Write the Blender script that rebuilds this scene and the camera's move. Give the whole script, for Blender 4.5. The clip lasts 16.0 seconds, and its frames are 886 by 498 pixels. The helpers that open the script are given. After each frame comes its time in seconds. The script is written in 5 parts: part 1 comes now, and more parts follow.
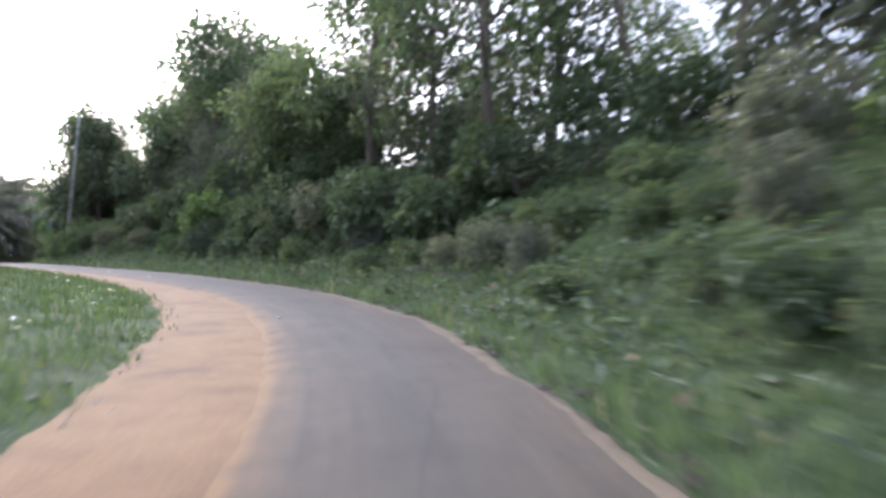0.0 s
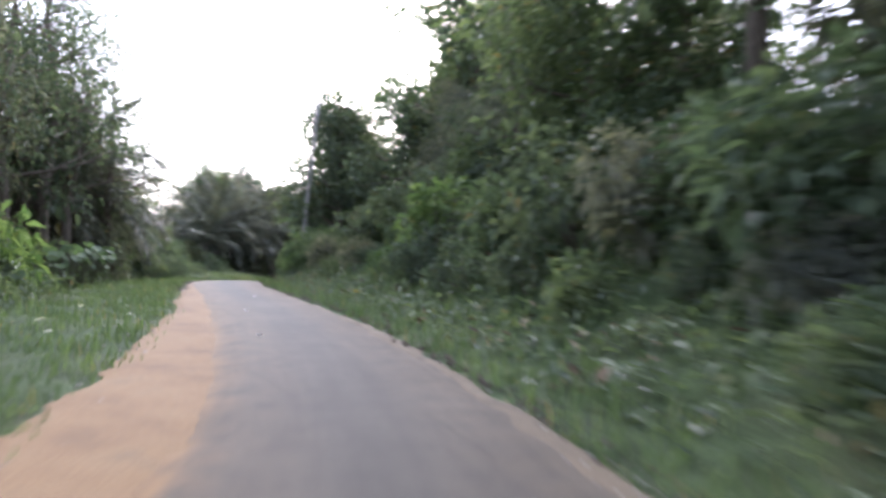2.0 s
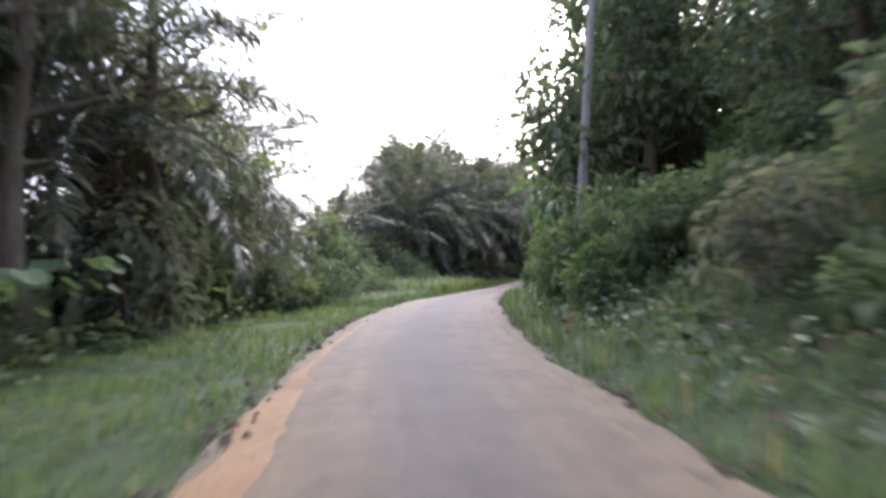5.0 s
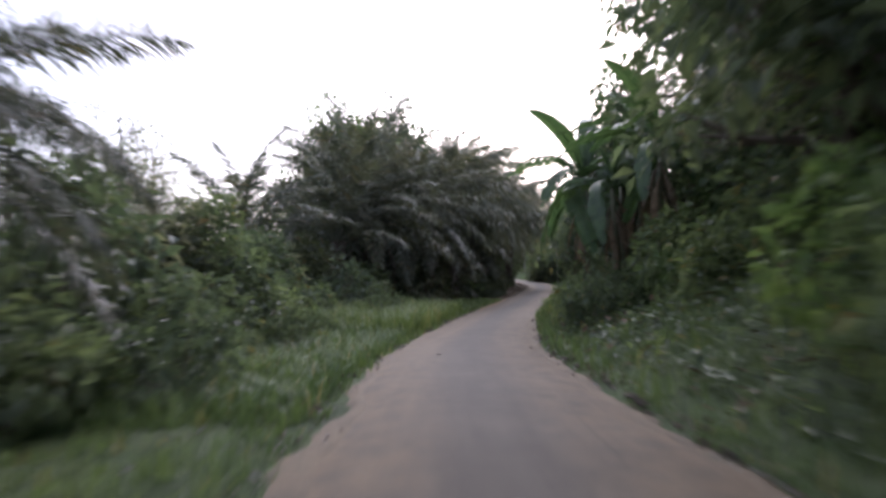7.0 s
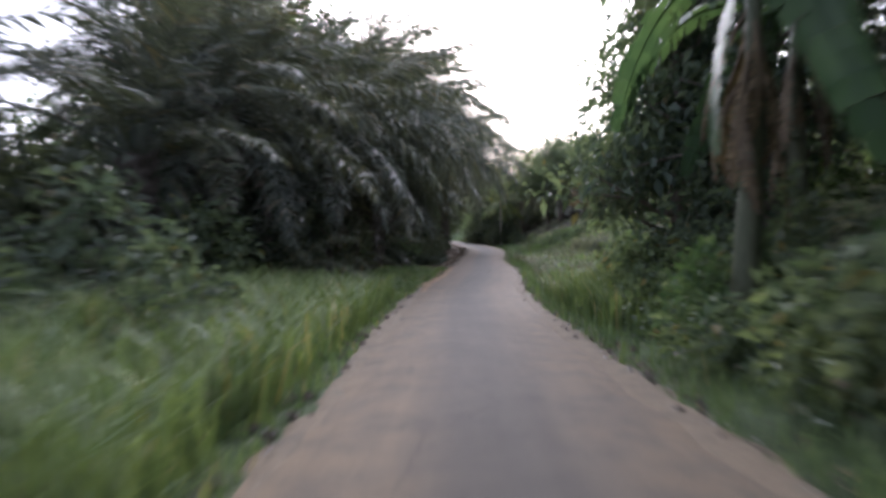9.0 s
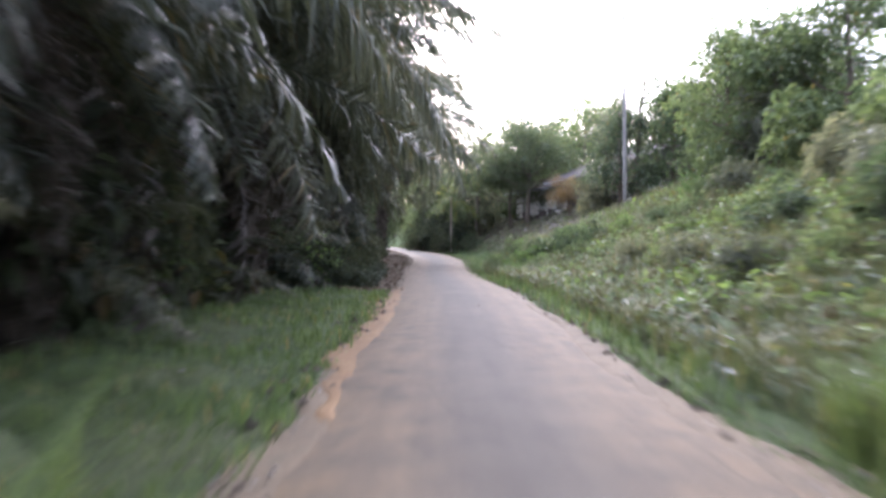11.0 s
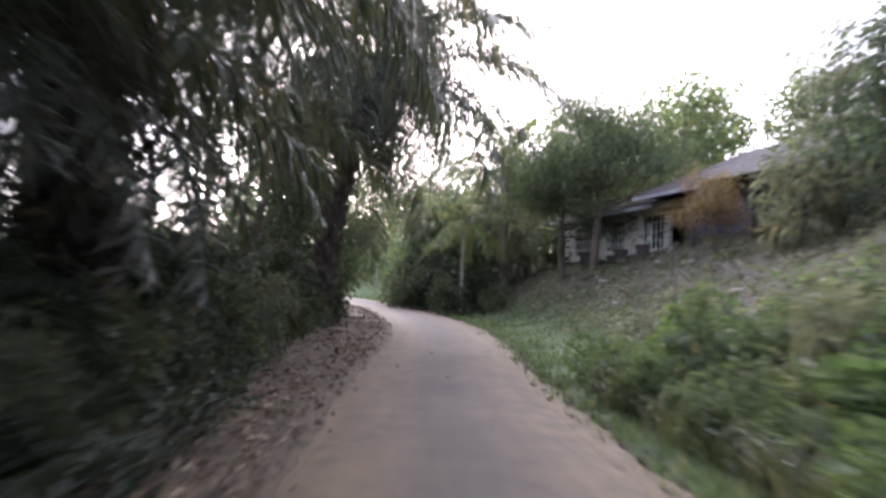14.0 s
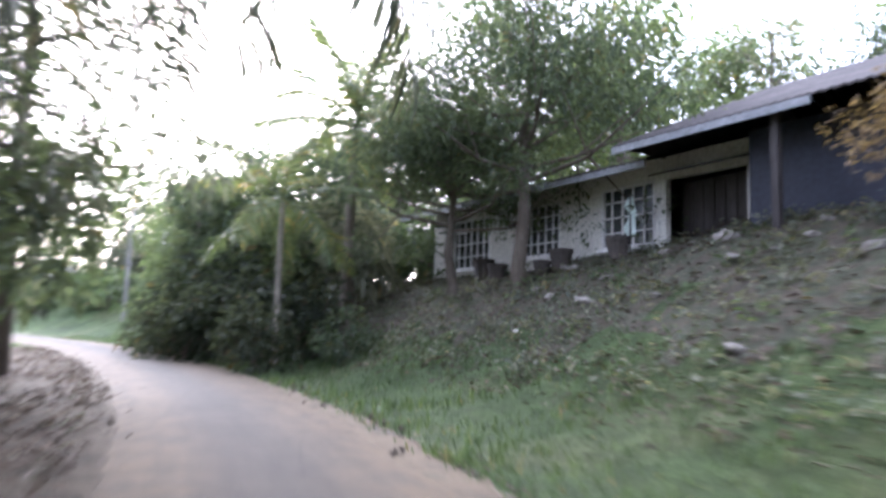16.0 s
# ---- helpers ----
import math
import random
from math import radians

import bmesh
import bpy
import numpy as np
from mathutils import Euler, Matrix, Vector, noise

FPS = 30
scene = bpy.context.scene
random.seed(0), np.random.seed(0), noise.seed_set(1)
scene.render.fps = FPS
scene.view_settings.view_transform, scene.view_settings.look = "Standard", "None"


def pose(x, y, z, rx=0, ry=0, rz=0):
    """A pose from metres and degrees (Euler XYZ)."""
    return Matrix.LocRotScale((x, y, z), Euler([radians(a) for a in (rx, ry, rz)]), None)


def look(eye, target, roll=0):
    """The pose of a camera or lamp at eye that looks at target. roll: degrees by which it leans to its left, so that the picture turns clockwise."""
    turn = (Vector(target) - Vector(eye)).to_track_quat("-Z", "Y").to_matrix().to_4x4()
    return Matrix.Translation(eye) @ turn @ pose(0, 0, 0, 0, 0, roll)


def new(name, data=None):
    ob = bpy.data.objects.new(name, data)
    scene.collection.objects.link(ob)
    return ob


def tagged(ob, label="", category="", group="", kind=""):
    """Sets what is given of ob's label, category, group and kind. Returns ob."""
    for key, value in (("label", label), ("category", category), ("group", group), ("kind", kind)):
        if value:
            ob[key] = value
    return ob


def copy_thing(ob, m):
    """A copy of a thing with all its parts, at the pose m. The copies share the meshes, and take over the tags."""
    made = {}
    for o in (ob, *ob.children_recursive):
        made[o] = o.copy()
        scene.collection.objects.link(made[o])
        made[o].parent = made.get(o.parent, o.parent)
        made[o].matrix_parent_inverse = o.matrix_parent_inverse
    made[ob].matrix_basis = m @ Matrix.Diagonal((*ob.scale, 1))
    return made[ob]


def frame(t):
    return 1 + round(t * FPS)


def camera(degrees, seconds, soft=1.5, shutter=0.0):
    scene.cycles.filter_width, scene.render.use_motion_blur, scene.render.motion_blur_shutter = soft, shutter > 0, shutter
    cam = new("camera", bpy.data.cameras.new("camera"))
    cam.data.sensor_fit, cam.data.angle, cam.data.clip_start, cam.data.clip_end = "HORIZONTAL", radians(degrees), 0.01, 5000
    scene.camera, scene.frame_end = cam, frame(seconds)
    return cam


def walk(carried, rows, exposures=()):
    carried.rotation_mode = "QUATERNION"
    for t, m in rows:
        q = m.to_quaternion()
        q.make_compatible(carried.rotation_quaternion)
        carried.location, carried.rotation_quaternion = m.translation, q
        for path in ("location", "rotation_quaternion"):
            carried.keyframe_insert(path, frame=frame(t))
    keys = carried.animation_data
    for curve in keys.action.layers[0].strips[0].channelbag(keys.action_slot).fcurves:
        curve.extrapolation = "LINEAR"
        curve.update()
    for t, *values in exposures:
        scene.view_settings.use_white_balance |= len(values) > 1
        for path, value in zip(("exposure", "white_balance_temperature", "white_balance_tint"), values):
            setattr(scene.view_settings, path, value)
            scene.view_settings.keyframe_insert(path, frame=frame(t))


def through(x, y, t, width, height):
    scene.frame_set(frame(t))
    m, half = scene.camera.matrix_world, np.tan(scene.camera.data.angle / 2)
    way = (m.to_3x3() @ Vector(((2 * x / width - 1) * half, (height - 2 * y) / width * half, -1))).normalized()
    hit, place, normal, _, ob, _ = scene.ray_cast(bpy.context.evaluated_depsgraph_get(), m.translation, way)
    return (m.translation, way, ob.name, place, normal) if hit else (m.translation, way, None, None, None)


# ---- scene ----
# The camera and its way: seconds, x, y, z, then pitch + 90, roll and yaw in degrees.
cam = camera(63.1, 16.0, soft=3.0, shutter=0.9)
PATH = [
    (0, 0, 0, 1.3, 90, 0, 0),
    (0.5, -0.25, 3.94, 1.331, 89.2, 1.4, 4.6),
    (1, -0.78, 7.53, 1.331, 89, 1.2, 9.6),
    (1.5, -1.7, 11.13, 1.455, 88.4, -0.4, 15.6),
    (2, -3.01, 14.54, 1.486, 91.4, -1.8, 22.4),
    (2.5, -4.5, 17.51, 1.517, 91.4, -1.7, 27.1),
    (3, -6.57, 20.55, 1.579, 91.3, -1.8, 33.4),
    (3.5, -8.87, 23.34, 1.641, 90.3, -0.4, 39.1),
    (4, -11.47, 26.23, 1.703, 90.4, 3, 41),
    (6.5, -22.8, 38, 1.75, 90.7, -0.7, 33.5),
    (7, -25.13, 40.99, 1.728, 91.2, 1.1, 33.4),
    (7.5, -27.45, 44.42, 1.668, 90.3, 1.2, 31.8),
    (8, -29.55, 47.57, 1.624, 90.2, 1.9, 30.5),
    (8.5, -31.56, 50.67, 1.447, 87.9, 0.5, 29.9),
    (9, -33.4, 53.72, 1.267, 88.1, 0.3, 27.1),
    (11.5, -41.8, 70.2, 0.717, 89.2, -0.9, 20.3),
    (12, -43.21, 73.7, 0.683, 90.6, -2, 18.3),
    (12.5, -44.56, 77.12, 0.683, 88.9, -3.6, 17.4),
    (13, -45.95, 80.48, 0.649, 88.8, -1.5, 19.7),
    (13.5, -47.38, 83.75, 0.615, 90, -3.1, 19.8),
    (14, -48.73, 86.8, 0.547, 92.9, -2.6, 21.4),
    (14.5, -50.21, 90.2, 0.411, 90.7, -3, 19.1),
    (15, -51.72, 93.66, 0.377, 92.3, -4.1, 15.3),
    (15.5, -53.17, 96.89, 0.343, 94.3, -4.5, 9.7),
    (16, -54.52, 99.97, 0.377, 96.3, -1.6, 4),
]
EXPOSURES = [(0.0, 2.65, 5300, 21), (2.5, 2.75, 5350, 22), (4.2, 2.95, 5500, 24), (6.3, 2.35, 5500, 24), (7.0, 1.8, 5500, 24), (7.9, 1.4, 5500, 24), (8.6, 1.75, 5450, 22),
             (9.2, 2.45, 5400, 22), (11.3, 3.3, 5450, 26), (13.3, 2.9, 5600, 26), (14.5, 3.1, 5600, 26), (15.3, 3.5, 5450, 26), (16.0, 3.5, 5300, 23)]
walk(cam, [(t, pose(x, y, z, rx, ry, rz)) for t, x, y, z, rx, ry, rz in PATH], EXPOSURES)

# ---- sky and sun: a low, veiled sun ahead of the road ----
SUN_BEARING, SUN_HEIGHT = 24.0, 26.0   # degrees to the left of +y, degrees up
world = bpy.data.worlds.new("evening_sky")
scene.world = world
world.use_nodes = True
wn, wl = world.node_tree.nodes, world.node_tree.links
sky = wn.new("ShaderNodeTexSky")
sky.sky_type, sky.sun_disc = "NISHITA", False
sky.sun_elevation, sky.sun_rotation = radians(SUN_HEIGHT), radians(-SUN_BEARING)
sky.air_density, sky.dust_density, sky.ozone_density = 1.0, 4.0, 1.0
# a thin veil of cloud evens out the clear sky
veil = wn.new("ShaderNodeMix")
veil.data_type = "RGBA"
veil.inputs["Factor"].default_value = 0.55
veil.inputs["B"].default_value = (8.5, 8.3, 8.2, 1)
wl.new(sky.outputs[0], veil.inputs["A"])
wl.new(veil.outputs["Result"], wn["Background"].inputs[0])
wn["Background"].inputs[1].default_value = 0.065

sun_data = bpy.data.lights.new("sun", "SUN")
sun_data.energy, sun_data.angle, sun_data.color = 2.2, radians(55), (1.0, 0.93, 0.84)
sun = new("sun", sun_data)
a, b = radians(SUN_BEARING), radians(SUN_HEIGHT)
sun.matrix_world = look((0, 0, 0), (math.sin(a) * math.cos(b), -math.cos(a) * math.cos(b), -math.sin(b)))
sun.location = (-40, 60, 60)

# ---- materials ----


def material(name):
    m = bpy.data.materials.new(name)
    m.use_nodes = True
    return m, m.node_tree.nodes, m.node_tree.links, m.node_tree.nodes["Principled BSDF"]


def ramp(n, stops):
    r = n.new("ShaderNodeValToRGB")
    while len(r.color_ramp.elements) < len(stops):
        r.color_ramp.elements.new(0.5)
    for e, (p, c) in zip(r.color_ramp.elements, stops):
        e.position, e.color = p, (*c, 1)
    return r


def noise_tex(n, l, scale, detail=6, rough=0.6, stretch=None):
    geo = n.new("ShaderNodeTexCoord")
    t = n.new("ShaderNodeTexNoise")
    t.inputs["Scale"].default_value, t.inputs["Detail"].default_value, t.inputs["Roughness"].default_value = scale, detail, rough
    if stretch:
        mp = n.new("ShaderNodeMapping")
        mp.inputs["Scale"].default_value = stretch
        l.new(geo.outputs["Object"], mp.inputs[0])
        l.new(mp.outputs[0], t.inputs["Vector"])
    else:
        l.new(geo.outputs["Object"], t.inputs["Vector"])
    return t


def mix(n, l, fac, a, b, mode="MIX"):
    m = n.new("ShaderNodeMix")
    m.data_type, m.blend_type = "RGBA", mode
    for key, v in (("Factor", fac), ("A", a), ("B", b)):
        if isinstance(v, (int, float)):
            m.inputs[key].default_value = v
        elif isinstance(v, tuple):
            m.inputs[key].default_value = (*v, 1)
        else:
            l.new(v, m.inputs[key])
    return m.outputs["Result"]


def bump(n, l, p, height, strength, distance):
    b = n.new("ShaderNodeBump")
    b.inputs["Strength"].default_value, b.inputs["Distance"].default_value = strength, distance
    l.new(height, b.inputs["Height"])
    l.new(b.outputs[0], p.inputs["Normal"])


def rough_surface(name, stops, scale, fine, roughness=0.85, bump_strength=0.5, bump_size=0.02, stretch=None):
    """A matt surface: large patches from the ramp, fine grain over it, relief."""
    m, n, l, p = material(name)
    big, small = noise_tex(n, l, scale, 5, 0.6, stretch), noise_tex(n, l, fine, 8, 0.7, stretch)
    r = ramp(n, stops)
    l.new(big.outputs["Fac"], r.inputs[0])
    g = ramp(n, [(0.3, (0.62, 0.62, 0.62)), (0.7, (1.25, 1.25, 1.25))])
    l.new(small.outputs["Fac"], g.inputs[0])
    l.new(mix(n, l, 1.0, r.outputs[0], g.outputs[0], "MULTIPLY"), p.inputs["Base Color"])
    p.inputs["Roughness"].default_value = roughness
    p.inputs["Specular IOR Level"].default_value = 0.3
    bump(n, l, p, small.outputs["Fac"], bump_strength, bump_size)
    return m


def leaf_material(name, dark, light, odd=None, odd_share=0.04, gloss=0.58, through=0.42, shine=0.3):
    """Leaves: colour varies leaf by leaf and plant by plant, light shines through."""
    m, n, l, p = material(name)
    geo, info = n.new("ShaderNodeNewGeometry"), n.new("ShaderNodeObjectInfo")
    stops = [(0.0, dark), (1.0 - odd_share - 0.01, light)]
    if odd:
        stops += [(1.0 - odd_share, odd), (1.0, odd)]
    r = ramp(n, stops)
    l.new(geo.outputs["Random Per Island"], r.inputs[0])
    tone = ramp(n, [(0.0, (0.74, 0.75, 0.84)), (1.0, (1.2, 1.12, 1.06))])
    l.new(info.outputs["Random"], tone.inputs[0])
    patch = noise_tex(n, l, 1.1, 3)
    pr = ramp(n, [(0.3, (0.75, 0.8, 0.85)), (0.7, (1.2, 1.15, 1.0))])
    l.new(patch.outputs["Fac"], pr.inputs[0])
    col = mix(n, l, 1.0, mix(n, l, 1.0, r.outputs[0], tone.outputs[0], "MULTIPLY"), pr.outputs[0], "MULTIPLY")
    l.new(col, p.inputs["Base Color"])
    p.inputs["Roughness"].default_value = gloss
    p.inputs["Specular IOR Level"].default_value = shine
    back = n.new("ShaderNodeBsdfTranslucent")
    l.new(mix(n, l, 1.0, col, (1.22, 1.22, 0.78), "MULTIPLY"), back.inputs[0])
    both = n.new("ShaderNodeMixShader")
    both.inputs[0].default_value = through
    l.new(p.outputs[0], both.inputs[1])
    l.new(back.outputs[0], both.inputs[2])
    l.new(both.outputs[0], n["Material Output"].inputs[0])
    return m


LEAF = leaf_material("broad_leaves", (0.058, 0.09, 0.046), (0.135, 0.18, 0.097), (0.17, 0.15, 0.06), 0.012)
LEAF_DARK = leaf_material("dark_leaves", (0.048, 0.07, 0.047), (0.108, 0.144, 0.09), (0.12, 0.11, 0.05), 0.012)
# canopy shade put into the leaf colour of the undergrowth
LEAF_SHADE = leaf_material("shade_darkened_leaves", (0.03, 0.04, 0.028), (0.066, 0.083, 0.054), (0.1, 0.085, 0.05), 0.03, 0.62, 0.35, 0.2)
# grey-green species; on far trees the grey also stands for haze
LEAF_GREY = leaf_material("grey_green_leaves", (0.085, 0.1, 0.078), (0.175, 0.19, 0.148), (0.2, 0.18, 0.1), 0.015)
LEAF_BRIGHT = leaf_material("bright_leaves", (0.065, 0.117, 0.041), (0.146, 0.215, 0.083), (0.2, 0.2, 0.07), 0.015)
LEAF_BIG = leaf_material("large_pale_leaves", (0.06, 0.102, 0.05), (0.108, 0.162, 0.085), None, 0.04, 0.7, 0.42, 0.15)
LEAF_ORANGE = leaf_material("orange_leaves", (0.115, 0.088, 0.05), (0.18, 0.138, 0.078), None, 0.04, 0.6, 0.28)
GRASS = leaf_material("grass_blades", (0.058, 0.098, 0.041), (0.125, 0.182, 0.077), (0.22, 0.2, 0.1), 0.03, 0.6, 0.3)
GRASS_DRY = leaf_material("olive_grass", (0.085, 0.1, 0.046), (0.17, 0.175, 0.085), (0.24, 0.21, 0.12), 0.06, 0.65, 0.3)
GRASS_BRIGHT = leaf_material("bright_tall_grass", (0.062, 0.102, 0.038), (0.13, 0.18, 0.068), (0.2, 0.19, 0.09), 0.04, 0.6, 0.35)
PALM = leaf_material("palm_leaflets", (0.046, 0.056, 0.042), (0.108, 0.124, 0.09), (0.15, 0.128, 0.08), 0.04, 0.5, 0.25, 0.22)
PALM_DRY = leaf_material("dry_palm_leaflets", (0.045, 0.04, 0.034), (0.098, 0.086, 0.072), None, 0.04, 0.7, 0.15)
COCO = leaf_material("coconut_leaflets", (0.08, 0.115, 0.05), (0.17, 0.21, 0.1), (0.25, 0.2, 0.08), 0.05)
BANANA = leaf_material("banana_leaf", (0.046, 0.085, 0.04), (0.072, 0.125, 0.056), None, 0.04, 0.42, 0.4)
BANANA_DRY = leaf_material("dry_banana_leaf", (0.085, 0.068, 0.048), (0.165, 0.132, 0.09), None, 0.04, 0.85, 0.2)
LITTER = leaf_material("fallen_leaves", (0.06, 0.041, 0.025), (0.15, 0.105, 0.066), (0.26, 0.21, 0.14), 0.1, 0.8, 0.05)
WEED_FLOWER = leaf_material("pale_leaf_flecks", (0.4, 0.41, 0.36), (0.6, 0.6, 0.55))
BARK = rough_surface("bark", [(0.3, (0.07, 0.055, 0.04)), (0.7, (0.17, 0.145, 0.115))], 3, 22, 0.9, 0.8, 0.03, (1, 1, 0.3))
PALE_BARK = rough_surface("pale_bark", [(0.3, (0.16, 0.14, 0.11)), (0.7, (0.32, 0.29, 0.24))], 4, 25, 0.9, 0.6, 0.02, (1, 1, 0.35))
PALM_BARK = rough_surface("palm_bark", [(0.3, (0.045, 0.038, 0.03)), (0.7, (0.12, 0.10, 0.08))], 5, 30, 0.95, 0.9, 0.05)
STEM = rough_surface("green_stem", [(0.3, (0.05, 0.062, 0.03)), (0.7, (0.11, 0.11, 0.065))], 6, 30, 0.6, 0.3, 0.01, (1, 1, 0.2))
SOIL = rough_surface("soil", [(0.3, (0.05, 0.042, 0.032)), (0.5, (0.085, 0.07, 0.052)), (0.7, (0.125, 0.10, 0.074))], 1.2, 18, 0.95, 0.8, 0.04)
EARTH = rough_surface("mottled_slope_earth", [(0.28, (0.055, 0.05, 0.036)), (0.42, (0.088, 0.073, 0.052)), (0.5, (0.055, 0.066, 0.038)), (0.6, (0.095, 0.08, 0.058)), (0.72, (0.058, 0.07, 0.04))], 1.6, 14, 0.95, 1.0, 0.08)
LITTER_SOIL = rough_surface("leafy_soil", [(0.3, (0.052, 0.041, 0.026)), (0.45, (0.085, 0.067, 0.042)), (0.58, (0.106, 0.085, 0.053)), (0.72, (0.064, 0.055, 0.036))], 1.9, 16, 0.95, 1.0, 0.07)
SAND = rough_surface("orange_sand", [(0.3, (0.1, 0.061, 0.028)), (0.5, (0.152, 0.092, 0.039)), (0.62, (0.165, 0.104, 0.046)), (0.75, (0.106, 0.075, 0.039))], 1.3, 30, 0.95, 0.5, 0.02)
DUST = rough_surface("dusty_verge", [(0.3, (0.056, 0.045, 0.028)), (0.45, (0.092, 0.071, 0.043)), (0.58, (0.112, 0.085, 0.051)), (0.7, (0.058, 0.055, 0.034))], 2.1, 30, 0.95, 0.5, 0.02)
CONCRETE = rough_surface("pole_concrete", [(0.3, (0.17, 0.165, 0.15)), (0.7, (0.29, 0.28, 0.26))], 1.5, 20, 0.85, 0.2, 0.005)
STONE = rough_surface("rubble_stone", [(0.3, (0.14, 0.13, 0.115)), (0.7, (0.31, 0.285, 0.255))], 3, 20, 0.9, 0.6, 0.03)
WHITE_STONE = rough_surface("pale_stone", [(0.3, (0.36, 0.35, 0.31)), (0.7, (0.52, 0.5, 0.46))], 4, 20, 0.9, 0.4, 0.02)
WALL_PAINT = rough_surface("cream_wall_paint", [(0.25, (0.5, 0.48, 0.42)), (0.5, (0.72, 0.70, 0.64)), (0.75, (0.78, 0.76, 0.70))], 0.8, 12, 0.8, 0.15, 0.004)
WHITE_PAINT = rough_surface("white_paint", [(0.3, (0.62, 0.61, 0.58)), (0.7, (0.8, 0.79, 0.76))], 2, 14, 0.6, 0.1, 0.002)
ROOF = rough_surface("weathered_roof_sheet", [(0.3, (0.032, 0.029, 0.029)), (0.7, (0.078, 0.068, 0.064))], 0.7, 9, 0.9, 0.2, 0.01)
FASCIA = rough_surface("grey_fascia", [(0.3, (0.2, 0.21, 0.22)), (0.7, (0.33, 0.34, 0.35))], 1, 9, 0.6, 0.1, 0.003)
DARK_WOOD = rough_surface("dark_wood", [(0.3, (0.035, 0.03, 0.03)), (0.7, (0.09, 0.08, 0.075))], 1.5, 16, 0.7, 0.3, 0.006, (1, 1, 0.2))
CLAY = rough_surface("clay_pot", [(0.3, (0.05, 0.045, 0.04)), (0.7, (0.12, 0.1, 0.085))], 3, 20, 0.8)
# blue of the porch wall, with the porch's shade mixed into the colour
BLUE = rough_surface("shaded_blue_paint", [(0.3, (0.022, 0.025, 0.038)), (0.7, (0.036, 0.041, 0.058))], 1, 12, 0.6, 0.1, 0.003)
PALE_CLOTH = rough_surface("pale_cloth", [(0.3, (0.5, 0.6, 0.55)), (0.7, (0.65, 0.75, 0.7))], 3, 40, 0.9)


def glass_material():
    m, n, l, p = material("window_glass")
    p.inputs["Base Color"].default_value = (0.03, 0.035, 0.035, 1)
    p.inputs["Roughness"].default_value = 0.08
    p.inputs["Specular IOR Level"].default_value = 0.6
    grime = noise_tex(n, l, 3, 4)
    r = ramp(n, [(0.3, (0.05, 0.05, 0.05)), (0.7, (0.2, 0.2, 0.2))])
    l.new(grime.outputs["Fac"], r.inputs[0])
    l.new(r.outputs[0], p.inputs["Roughness"])
    return m


GLASS = glass_material()


